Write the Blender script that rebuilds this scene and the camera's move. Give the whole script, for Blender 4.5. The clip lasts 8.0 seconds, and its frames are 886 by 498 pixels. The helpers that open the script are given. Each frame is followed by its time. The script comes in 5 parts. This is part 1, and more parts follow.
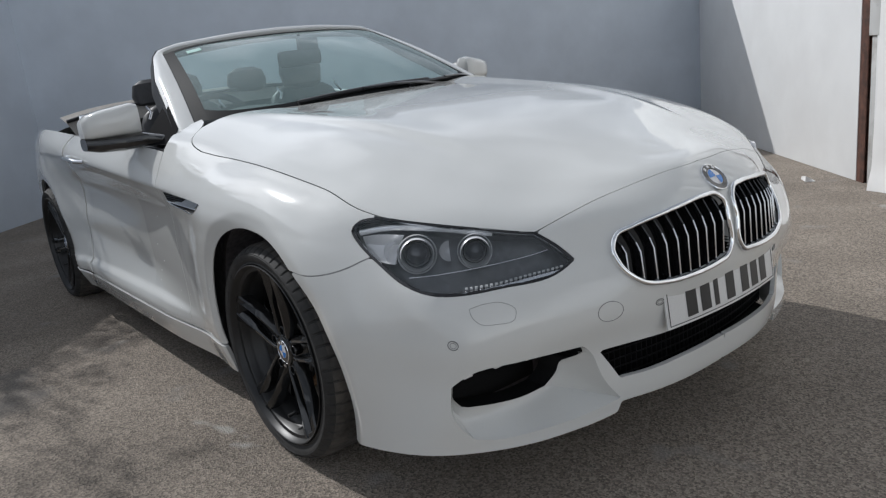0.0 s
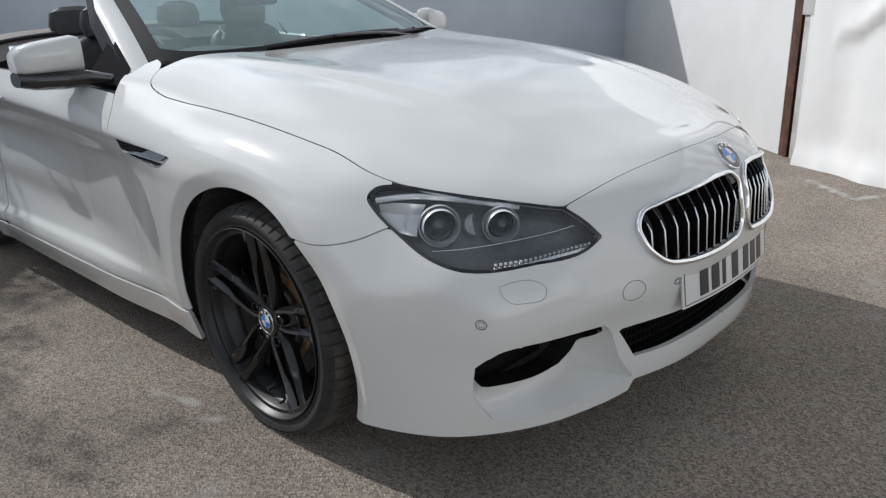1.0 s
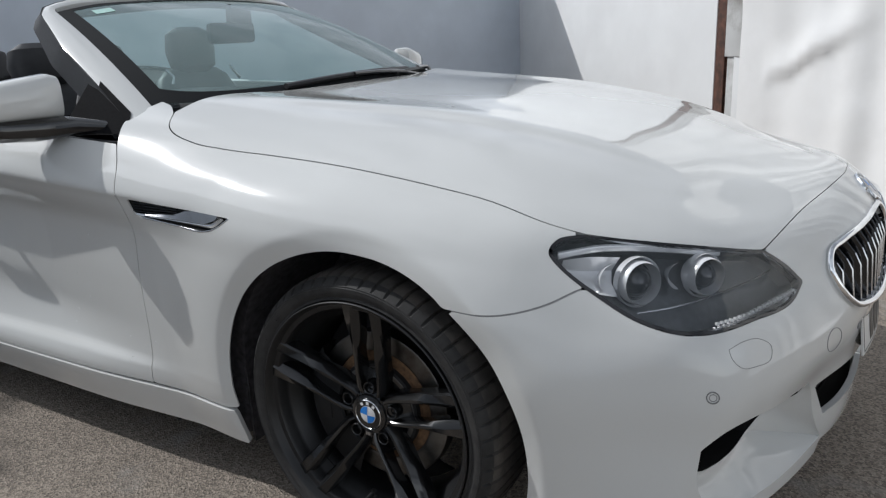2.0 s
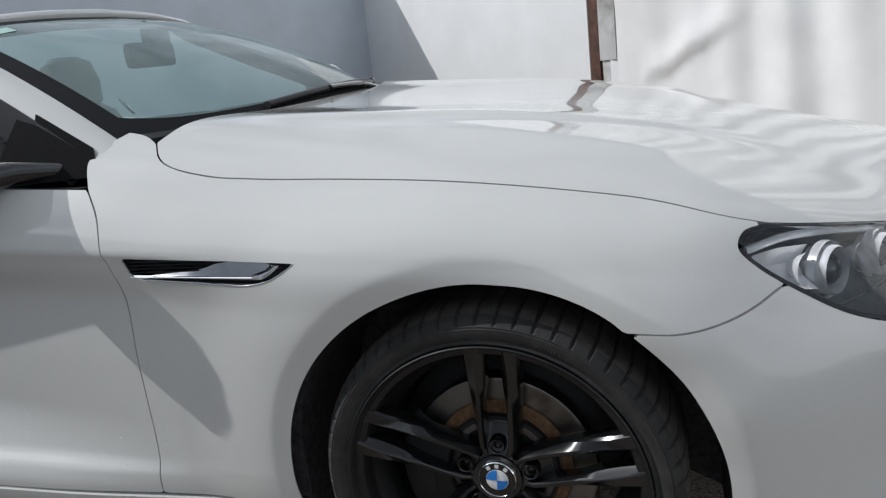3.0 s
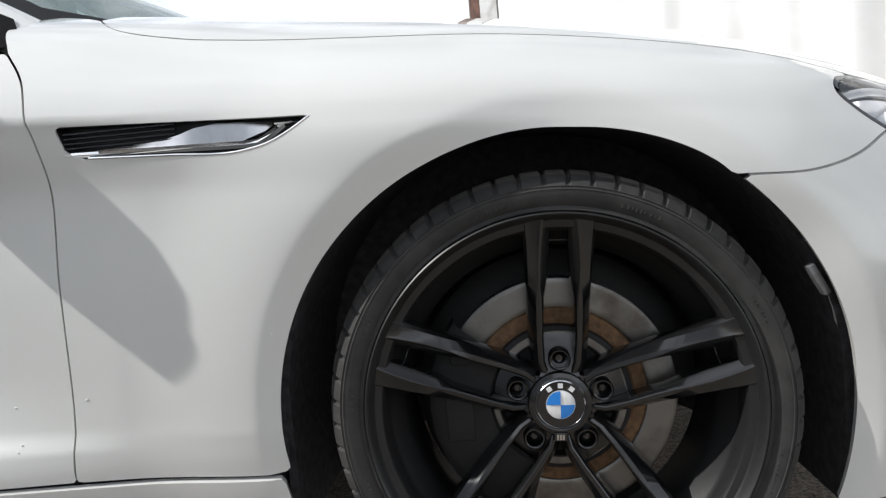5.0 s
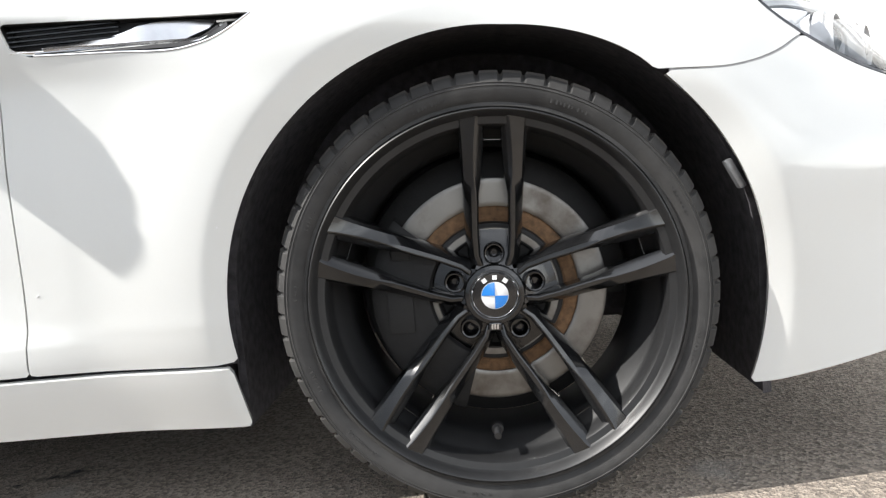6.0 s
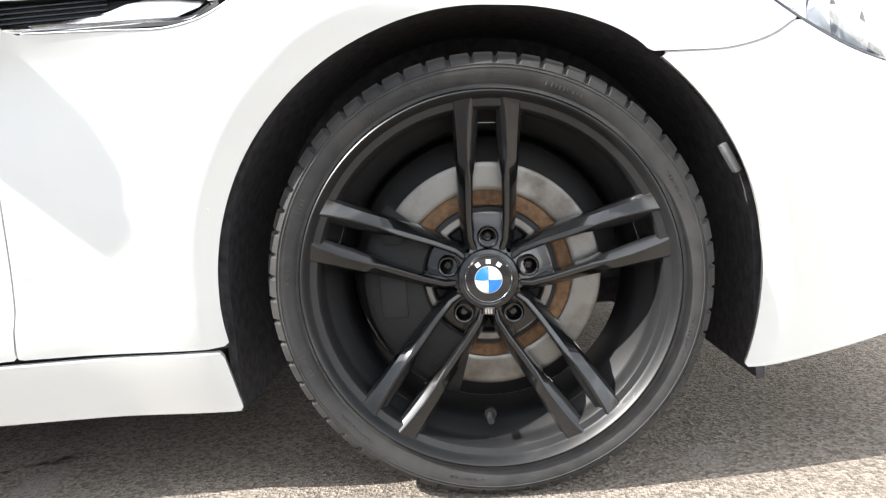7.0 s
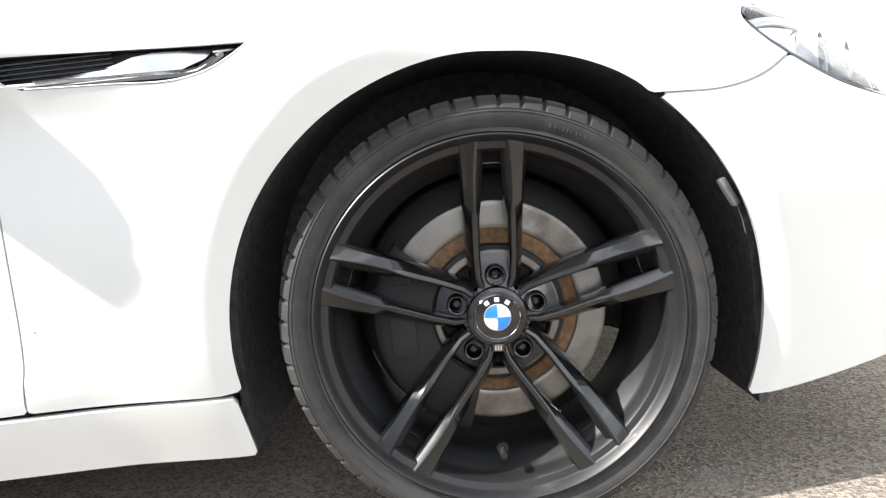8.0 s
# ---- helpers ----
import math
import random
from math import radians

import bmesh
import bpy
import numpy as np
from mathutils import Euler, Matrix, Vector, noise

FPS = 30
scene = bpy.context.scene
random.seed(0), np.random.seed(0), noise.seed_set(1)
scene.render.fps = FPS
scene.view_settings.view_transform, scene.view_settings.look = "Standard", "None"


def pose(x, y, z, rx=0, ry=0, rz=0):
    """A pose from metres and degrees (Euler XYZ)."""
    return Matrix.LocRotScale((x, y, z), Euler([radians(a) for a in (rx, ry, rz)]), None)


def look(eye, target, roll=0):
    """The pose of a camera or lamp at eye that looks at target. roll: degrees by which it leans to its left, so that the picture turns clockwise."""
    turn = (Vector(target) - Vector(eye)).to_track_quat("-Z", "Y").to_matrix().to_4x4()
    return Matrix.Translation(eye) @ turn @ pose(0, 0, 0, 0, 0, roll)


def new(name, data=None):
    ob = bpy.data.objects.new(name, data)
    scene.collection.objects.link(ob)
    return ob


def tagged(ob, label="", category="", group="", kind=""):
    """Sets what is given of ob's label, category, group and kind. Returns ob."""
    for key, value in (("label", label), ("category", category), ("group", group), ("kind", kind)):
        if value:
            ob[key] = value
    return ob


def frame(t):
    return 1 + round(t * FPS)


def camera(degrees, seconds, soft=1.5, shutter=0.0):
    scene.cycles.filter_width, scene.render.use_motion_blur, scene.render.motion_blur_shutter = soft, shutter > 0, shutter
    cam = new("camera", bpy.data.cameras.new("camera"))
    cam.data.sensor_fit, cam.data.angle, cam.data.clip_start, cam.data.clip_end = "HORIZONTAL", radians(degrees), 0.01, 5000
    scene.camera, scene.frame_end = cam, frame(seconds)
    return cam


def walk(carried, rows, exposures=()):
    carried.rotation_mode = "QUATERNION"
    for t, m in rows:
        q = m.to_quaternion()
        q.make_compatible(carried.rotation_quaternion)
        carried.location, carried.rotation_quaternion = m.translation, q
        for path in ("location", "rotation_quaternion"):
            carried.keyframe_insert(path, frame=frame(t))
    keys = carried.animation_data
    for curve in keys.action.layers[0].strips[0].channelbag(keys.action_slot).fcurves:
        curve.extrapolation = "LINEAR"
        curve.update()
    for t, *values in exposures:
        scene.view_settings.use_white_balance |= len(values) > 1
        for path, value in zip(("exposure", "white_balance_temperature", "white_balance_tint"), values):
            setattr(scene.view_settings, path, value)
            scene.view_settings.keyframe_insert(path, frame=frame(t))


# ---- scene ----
cam = camera(63.4, 8.0, soft=1.25)
PATH = [
    (0, (1.964, -1.755, 1.128), (0.434, -0.564, 0.639), -6.2),
    (0.5, (1.919, -1.794, 1.126), (0.399, -0.598, 0.615), -5.6),
    (0.7, (1.855, -1.834, 1.167), (0.383, -0.619, 0.570), -4.8),
    (1, (1.677, -1.892, 1.167), (0.362, -0.526, 0.529), -2.1),
    (1.2, (1.542, -1.935, 1.172), (0.324, -0.473, 0.555), -1.3),
    (1.5, (1.344, -1.995, 1.131), (0.258, -0.396, 0.616), -1.0),
    (1.7, (1.187, -2.051, 1.124), (0.116, -0.447, 0.597), -1.7),
    (2.8, (0.428, -2.062, 1.099), (-0.283, -0.252, 0.633), -5.7),
    (3, (0.325, -2.046, 1.083), (-0.28, -0.201, 0.607), -6.6),
    (3.5, (0.096, -1.941, 0.98), (-0.171, 0.012, 0.64), -6.4),
    (4, (-0.028, -1.816, 0.841), (-0.262, 0.146, 0.53), -5.3),
    (4.2, (-0.059, -1.822, 0.779), (-0.264, 0.144, 0.477), -6.0),
    (5.3, (-0.045, -1.97, 0.602), (-0.231, 0.019, 0.503), -4.9),
    (5.5, (-0.023, -1.979, 0.565), (-0.196, 0.01, 0.45), -5.7),
    (6, (-0.007, -1.991, 0.529), (-0.128, -0.006, 0.321), -5.0),
    (6.5, (-0.006, -1.988, 0.517), (-0.117, -0.003, 0.297), -4.6),
    (7, (-0.011, -1.984, 0.514), (-0.111, 0.0, 0.285), -4.7),
    (7.5, (-0.018, -1.989, 0.511), (-0.106, -0.004, 0.284), -5.6),
    (8, (-0.052, -1.995, 0.574), (-0.09, -0.008, 0.353), -6.3),
]
EXPOSURE = [(0, -0.22, 6080, 10), (1, -0.03, 6100, 10), (1.5, -0.09, 6060, 10), (3, -0.24, 6080, 10), (4, -0.12, 6130, 10), (5.3, 0.74, 6350, 10), (6, 1.42, 6400, 10), (7, 1.95, 6400, 10), (8, 1.87, 6400, 10)]
walk(cam, [(t, look(eye, target, roll)) for t, eye, target, roll in PATH], EXPOSURE)

# ---- world and sun ----
SUN_WAY = Vector((1.08, 0.268, -1.0)).normalized()
world = bpy.data.worlds.new("world")
scene.world = world
world.use_nodes = True
wn = world.node_tree.nodes
sky = wn.new("ShaderNodeTexSky")
sky.sky_type = "NISHITA"
sky.sun_disc = False
sky.sun_elevation = math.asin(-SUN_WAY.z)
sky.sun_rotation = math.atan2(-SUN_WAY.x, -SUN_WAY.y)
sky.dust_density = 0.6
haze = wn.new("ShaderNodeHueSaturation")      # thin high haze
haze.inputs["Saturation"].default_value = 0.18
world.node_tree.links.new(sky.outputs[0], haze.inputs["Color"])
# broken white cloud over the whole sky
place = wn.new("ShaderNodeTexCoord")
cloud = wn.new("ShaderNodeTexNoise")
cloud.inputs["Scale"].default_value, cloud.inputs["Detail"].default_value, cloud.inputs["Roughness"].default_value = 2.6, 7, 0.62
cloud.inputs["Distortion"].default_value = 0.6
cover = wn.new("ShaderNodeValToRGB")
cover.color_ramp.elements[0].position, cover.color_ramp.elements[0].color = 0.42, (0.68, 0.70, 0.72, 1)
cover.color_ramp.elements[1].position, cover.color_ramp.elements[1].color = 0.60, (1.5, 1.48, 1.44, 1)
veil = wn.new("ShaderNodeMix")
veil.data_type, veil.blend_type = "RGBA", "MULTIPLY"
veil.inputs["Factor"].default_value = 1.0
world.node_tree.links.new(place.outputs["Generated"], cloud.inputs["Vector"])
world.node_tree.links.new(cloud.outputs[0], cover.inputs[0])
world.node_tree.links.new(haze.outputs[0], veil.inputs["A"])
world.node_tree.links.new(cover.outputs[0], veil.inputs["B"])
world.node_tree.links.new(veil.outputs["Result"], wn["Background"].inputs[0])
wn["Background"].inputs[1].default_value = 0.160
sun = new("sun", bpy.data.lights.new("sun", "SUN"))
sun.data.energy = 3.1
sun.data.angle = radians(0.6)
sun.data.color = (1.0, 0.96, 0.9)
sun.matrix_world = look((0, 0, 0), SUN_WAY)

# ---- materials ----


def node_mat(name, colour, rough=0.5, metal=0.0, coat=0.0, spread=0.0, scale=30.0, bump=0.0, bump_scale=200.0, stain=None, stain_scale=2.0):
    """A surface with grain, stains of a second size and fine relief."""
    m = bpy.data.materials.new(name)
    m.use_nodes = True
    nt, p = m.node_tree, m.node_tree.nodes["Principled BSDF"]
    p.inputs["Base Color"].default_value = (*colour, 1)
    p.inputs["Roughness"].default_value = rough
    p.inputs["Metallic"].default_value = metal
    p.inputs["Coat Weight"].default_value = coat
    p.inputs["Coat Roughness"].default_value = 0.03
    geo = nt.nodes.new("ShaderNodeNewGeometry")
    last = None
    if spread:
        n = nt.nodes.new("ShaderNodeTexNoise")
        n.inputs["Scale"].default_value, n.inputs["Detail"].default_value = scale, 6
        nt.links.new(geo.outputs["Position"], n.inputs["Vector"])
        r = nt.nodes.new("ShaderNodeValToRGB")
        r.color_ramp.elements[0].position, r.color_ramp.elements[1].position = 0.3, 0.7
        r.color_ramp.elements[0].color = (*[c * (1 - spread) for c in colour], 1)
        r.color_ramp.elements[1].color = (*[min(1, c * (1 + spread)) for c in colour], 1)
        nt.links.new(n.outputs[0], r.inputs[0])
        last = r.outputs[0]
    if stain:
        n = nt.nodes.new("ShaderNodeTexNoise")
        n.inputs["Scale"].default_value, n.inputs["Detail"].default_value, n.inputs["Roughness"].default_value = stain_scale, 5, 0.6
        nt.links.new(geo.outputs["Position"], n.inputs["Vector"])
        r = nt.nodes.new("ShaderNodeValToRGB")
        r.color_ramp.elements[0].position, r.color_ramp.elements[1].position = 0.45, 0.75
        r.color_ramp.elements[0].color = (0, 0, 0, 1)
        r.color_ramp.elements[1].color = (1, 1, 1, 1)
        nt.links.new(n.outputs[0], r.inputs[0])
        mix = nt.nodes.new("ShaderNodeMix")
        mix.data_type = "RGBA"
        nt.links.new(r.outputs[0], mix.inputs["Factor"])
        if last:
            nt.links.new(last, mix.inputs["A"])
        else:
            mix.inputs["A"].default_value = (*colour, 1)
        mix.inputs["B"].default_value = (*stain, 1)
        last = mix.outputs["Result"]
    if last:
        nt.links.new(last, p.inputs["Base Color"])
    if bump:
        n = nt.nodes.new("ShaderNodeTexNoise")
        n.inputs["Scale"].default_value, n.inputs["Detail"].default_value = bump_scale, 4
        nt.links.new(geo.outputs["Position"], n.inputs["Vector"])
        b = nt.nodes.new("ShaderNodeBump")
        b.inputs["Strength"].default_value, b.inputs["Distance"].default_value = min(1, bump), 0.01 * max(bump, 0.1)
        nt.links.new(n.outputs[0], b.inputs["Height"])
        nt.links.new(b.outputs[0], p.inputs["Normal"])
    return m


def pane_mat(name, tint, gloss=1.0, sky_sheen=0.0):
    """A thin pane: clear with a tint, and gloss by Fresnel."""
    m = bpy.data.materials.new(name)
    m.use_nodes = True
    nt = m.node_tree
    nt.nodes.remove(nt.nodes["Principled BSDF"])
    tr, gl, mx, fr = (nt.nodes.new(k) for k in ("ShaderNodeBsdfTransparent", "ShaderNodeBsdfGlossy", "ShaderNodeMixShader", "ShaderNodeFresnel"))
    tr.inputs[0].default_value = (*tint, 1)
    gl.inputs["Color"].default_value = (gloss, gloss, gloss, 1)
    gl.inputs["Roughness"].default_value = 0.0
    fr.inputs["IOR"].default_value = 1.5
    nt.links.new(fr.outputs[0], mx.inputs[0])
    nt.links.new(tr.outputs[0], mx.inputs[1])
    nt.links.new(gl.outputs[0], mx.inputs[2])
    # pale teal diffuse layer, the sky's reflection put into the pane's colour
    di, md = nt.nodes.new("ShaderNodeBsdfDiffuse"), nt.nodes.new("ShaderNodeMixShader")
    di.inputs[0].default_value = (0.50, 0.67, 0.66, 1)
    md.inputs[0].default_value = sky_sheen
    nt.links.new(mx.outputs[0], md.inputs[1])
    nt.links.new(di.outputs[0], md.inputs[2])
    nt.links.new(md.outputs[0], nt.nodes["Material Output"].inputs[0])
    return m


# oil drips, pale scuffs, worn paint and broad darker patches: place, half sizes, turn, colour, grain
SPOTS = [(-.872, -.658, .075, .034, 20, (.012, .012, .012), 30), (-.95, -.70, .02, .012, 0, (.03, .03, .03), 40), (-.35, -1.01, .20, .028, 17, (.40, .375, .34), 14), (-.16, -1.0, .07, .03, 40, (.38, .355, .325), 18), (.55, -1.45, .3, .12, 10, (.15, .14, .13), 6), (-1.3, -1.6, .5, .25, -30, (.16, .15, .14), 4), (1.9, .35, .35, .2, 15, (.17, .16, .145), 5), (.385, 2.975, .42, .06, -43.5, (.46, .44, .41), 12), (.65, 2.885, .2, .05, 60, (.44, .42, .39), 12)]


def asphalt_mat():
    """Worn tarmac: pale chips in a brown-grey binder, patches and cracks."""
    m = node_mat("worn_asphalt", (0.275, 0.24, 0.204), 0.9, spread=0.22, scale=1.3)
    nt, p = m.node_tree, m.node_tree.nodes["Principled BSDF"]
    geo = nt.nodes.new("ShaderNodeNewGeometry")
    vo = nt.nodes.new("ShaderNodeTexVoronoi")
    vo.inputs["Scale"].default_value = 165
    nt.links.new(geo.outputs["Position"], vo.inputs["Vector"])
    sep = nt.nodes.new("ShaderNodeSeparateColor")
    nt.links.new(vo.outputs["Color"], sep.inputs[0])
    ramp = nt.nodes.new("ShaderNodeValToRGB")
    e = ramp.color_ramp.elements
    e[0].position, e[0].color = 0.0, (0.52, 0.51, 0.50, 1)
    e[1].position, e[1].color = 0.95, (1.52, 1.48, 1.43, 1)
    nt.links.new(sep.outputs[0], ramp.inputs[0])
    fine = nt.nodes.new("ShaderNodeTexNoise")
    fine.inputs["Scale"].default_value, fine.inputs["Detail"].default_value = 420, 3
    nt.links.new(geo.outputs["Position"], fine.inputs["Vector"])
    mul = nt.nodes.new("ShaderNodeMix")
    mul.data_type, mul.blend_type = "RGBA", "MULTIPLY"
    mul.inputs["Factor"].default_value = 1
    src = p.inputs["Base Color"].links[0].from_socket
    nt.links.new(src, mul.inputs["A"])
    nt.links.new(ramp.outputs[0], mul.inputs["B"])
    # oil drips and pale scuffs
    st = nt.nodes.new("ShaderNodeTexNoise")
    st.inputs["Scale"].default_value, st.inputs["Detail"].default_value = 3.2, 8
    nt.links.new(geo.outputs["Position"], st.inputs["Vector"])
    sr = nt.nodes.new("ShaderNodeValToRGB")
    sr.color_ramp.elements[0].position, sr.color_ramp.elements[0].color = 0.62, (0, 0, 0, 1)
    sr.color_ramp.elements[1].position, sr.color_ramp.elements[1].color = 0.75, (1, 1, 1, 1)
    nt.links.new(st.outputs[0], sr.inputs[0])
    mix = nt.nodes.new("ShaderNodeMix")
    mix.data_type = "RGBA"
    mix.inputs["B"].default_value = (0.36, 0.335, 0.305, 1)
    nt.links.new(sr.outputs[0], mix.inputs["Factor"])
    nt.links.new(mul.outputs["Result"], mix.inputs["A"])
    nt.links.new(mix.outputs["Result"], p.inputs["Base Color"])
    last = mix.outputs["Result"]
    for cx, cy, lx, ly, turn, colour, grain in SPOTS:
        mp = nt.nodes.new("ShaderNodeMapping")
        mp.vector_type = "TEXTURE"
        mp.inputs["Location"].default_value = (cx, cy, 0)
        mp.inputs["Rotation"].default_value = (0, 0, radians(turn))
        mp.inputs["Scale"].default_value = (lx, ly, 1)
        nt.links.new(geo.outputs["Position"], mp.inputs["Vector"])
        ln = nt.nodes.new("ShaderNodeVectorMath")
        ln.operation = "LENGTH"
        nt.links.new(mp.outputs[0], ln.inputs[0])
        nz = nt.nodes.new("ShaderNodeTexNoise")
        nz.inputs["Scale"].default_value, nz.inputs["Detail"].default_value = grain, 6
        nt.links.new(geo.outputs["Position"], nz.inputs["Vector"])
        ma = nt.nodes.new("ShaderNodeMath")
        ma.operation = "MULTIPLY_ADD"
        ma.inputs[1].default_value = 2.2
        nt.links.new(nz.outputs[0], ma.inputs[0])
        nt.links.new(ln.outputs["Value"], ma.inputs[2])
        rp = nt.nodes.new("ShaderNodeValToRGB")
        rp.color_ramp.elements[0].position, rp.color_ramp.elements[0].color = 0.42, (1, 1, 1, 1)
        rp.color_ramp.elements[1].position, rp.color_ramp.elements[1].color = 0.62, (0, 0, 0, 1)
        half = nt.nodes.new("ShaderNodeMath")
        half.operation = "MULTIPLY"
        half.inputs[1].default_value = 0.33
        nt.links.new(ma.outputs[0], half.inputs[0])
        nt.links.new(half.outputs[0], rp.inputs[0])
        mm = nt.nodes.new("ShaderNodeMix")
        mm.data_type = "RGBA"
        mm.inputs["B"].default_value = (*colour, 1)
        nt.links.new(rp.outputs[0], mm.inputs["Factor"])
        nt.links.new(last, mm.inputs["A"])
        last = mm.outputs["Result"]
    nt.links.new(last, p.inputs["Base Color"])
    b = nt.nodes.new("ShaderNodeBump")
    b.inputs["Strength"].default_value, b.inputs["Distance"].default_value = 0.9, 0.006
    add = nt.nodes.new("ShaderNodeMath")
    nt.links.new(vo.outputs["Distance"], add.inputs[0])
    nt.links.new(fine.outputs[0], add.inputs[1])
    nt.links.new(add.outputs[0], b.inputs["Height"])
    nt.links.new(b.outputs[0], p.inputs["Normal"])
    return m


PAINT = node_mat("pearl_white_paint", (0.645, 0.65, 0.632), 0.10, coat=1.0, spread=0.012, scale=900)
PAINT.node_tree.nodes["Principled BSDF"].inputs["Specular IOR Level"].default_value = 0.12
PAINT.node_tree.nodes["Principled BSDF"].inputs["Coat Roughness"].default_value = 0.03
BLACK = node_mat("black_plastic", (0.018, 0.018, 0.019), 0.45, spread=0.2, scale=60, bump=0.1, bump_scale=900)
GLOSS = node_mat("gloss_black", (0.008, 0.008, 0.009), 0.12, coat=0.6, spread=0.1, scale=40)
LINER = node_mat("felt_liner", (0.06, 0.057, 0.063), 0.95, spread=0.4, scale=60, bump=0.4, bump_scale=300)
RUBBER = node_mat("tyre_rubber", (0.024, 0.0235, 0.023), 0.75, spread=0.3, scale=45, bump=0.15, bump_scale=500, stain=(0.046, 0.044, 0.042), stain_scale=9)
TREAD = node_mat("dusty_tread", (0.052, 0.048, 0.044), 0.85, spread=0.35, scale=35, bump=0.3, bump_scale=400, stain=(0.12, 0.105, 0.09), stain_scale=11)
ALLOY = node_mat("black_alloy", (0.0075, 0.0077, 0.0082), 0.22, coat=0.9, spread=0.15, scale=80, bump=0.04, bump_scale=700)
ALLOY.node_tree.nodes["Principled BSDF"].inputs["Coat Roughness"].default_value = 0.09
ALLOY.node_tree.nodes["Principled BSDF"].inputs["Specular IOR Level"].default_value = 0.3
RIM = node_mat("satin_black_rim", (0.011, 0.0112, 0.0118), 0.42, spread=0.15, scale=80, bump=0.04, bump_scale=700)
CHROME = node_mat("chrome", (0.86, 0.87, 0.88), 0.06, metal=1.0, spread=0.03, scale=50)
SILVER = node_mat("silver_trim", (0.62, 0.62, 0.63), 0.22, metal=1.0, spread=0.05, scale=80)
STEEL = node_mat("brake_steel", (0.2, 0.195, 0.185), 0.4, metal=1.0, spread=0.07, scale=25, stain=(0.09, 0.078, 0.068), stain_scale=16)
RUST = node_mat("rusty_hub", (0.15, 0.085, 0.042), 0.85, spread=0.4, scale=90, bump=0.3, bump_scale=300)
IRON = node_mat("caliper_iron", (0.005, 0.005, 0.0052), 0.7, spread=0.3, scale=60, bump=0.2, bump_scale=250)
LAMPGREY = node_mat("lamp_bezel", (0.17, 0.174, 0.182), 0.3, metal=0.3, spread=0.15, scale=60)
LENS = node_mat("projector_lens", (0.05, 0.052, 0.058), 0.04, metal=0.1, coat=1.0)
REFLECTOR = node_mat("lamp_reflector", (0.9, 0.9, 0.91), 0.2, metal=0.35, spread=0.06, scale=30)
BLUE = node_mat("blue_enamel", (0.02, 0.2, 0.62), 0.2, coat=0.6, spread=0.04, scale=200)
WHITE = node_mat("white_enamel", (0.75, 0.75, 0.75), 0.25, coat=0.6, spread=0.03, scale=200)
PLATE = node_mat("plate_white", (0.66, 0.66, 0.65), 0.4, coat=0.4, spread=0.05, scale=300)
INK = node_mat("plate_black", (0.015, 0.015, 0.015), 0.4, spread=0.2, scale=90)
LEATHER = node_mat("black_leather", (0.03, 0.03, 0.032), 0.5, spread=0.15, scale=40, bump=0.08, bump_scale=350)
DASH = node_mat("dash_vinyl", (0.035, 0.036, 0.038), 0.6, spread=0.2, scale=150, bump=0.2, bump_scale=600)
CANVAS = node_mat("roof_canvas", (0.25, 0.235, 0.215), 0.9, spread=0.2, scale=300, bump=0.3, bump_scale=500)
GRILLE = node_mat("grille_black", (0.006, 0.006, 0.0065), 0.8, spread=0.3, scale=200)
GRILLE.node_tree.nodes["Principled BSDF"].inputs["Specular IOR Level"].default_value = 0.2
DULL = node_mat("dull_black", (0.010, 0.010, 0.011), 0.8, spread=0.2, scale=120)
DULL.node_tree.nodes["Principled BSDF"].inputs["Specular IOR Level"].default_value = 0.03
GLASS = pane_mat("windscreen_glass", (0.64, 0.82, 0.80), sky_sheen=0.21)
CLEAR = pane_mat("lamp_cover", (0.93, 0.94, 0.95), sky_sheen=0.015)
FRIT = node_mat("glass_frit", (0.014, 0.015, 0.016), 0.5, spread=0.1, scale=400)
FRIT.node_tree.nodes["Principled BSDF"].inputs["Specular IOR Level"].default_value = 0.08
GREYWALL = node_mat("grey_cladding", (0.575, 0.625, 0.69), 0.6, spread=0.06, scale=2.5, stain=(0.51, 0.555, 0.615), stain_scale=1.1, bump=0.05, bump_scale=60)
WHITEWALL = node_mat("white_cladding", (0.79, 0.795, 0.79), 0.55, spread=0.03, scale=3, stain=(0.74, 0.74, 0.735), stain_scale=1.4, bump=0.05, bump_scale=60)
RUSTPOST = node_mat("rusty_post", (0.1, 0.045, 0.03), 0.8, spread=0.5, scale=14, stain=(0.04, 0.025, 0.02), stain_scale=18, bump=0.3, bump_scale=120)
BOARD = node_mat("dirty_board", (0.5, 0.5, 0.49), 0.7, spread=0.1, scale=4, stain=(0.22, 0.2, 0.18), stain_scale=5, bump=0.2, bump_scale=60)
SHEET = node_mat("white_sheeting", (0.84, 0.835, 0.82), 0.42, spread=0.04, scale=3, stain=(0.79, 0.78, 0.76), stain_scale=2.5, bump=0.03, bump_scale=25)
ASPHALT = asphalt_mat()
PAPER = node_mat("white_scrap", (0.75, 0.74, 0.72), 0.7, spread=0.05, scale=40)

# ---- helpers of this scene ----


def mesh_of(name, bm, material, sharp=35):
    me = bpy.data.meshes.new(name)
    bm.normal_update()
    bm.to_mesh(me)
    bm.free()
    for poly in me.polygons:
        poly.use_smooth = True
    me.set_sharp_from_angle(angle=radians(sharp))
    me.materials.append(material)
    return me


LEAN = 0.03


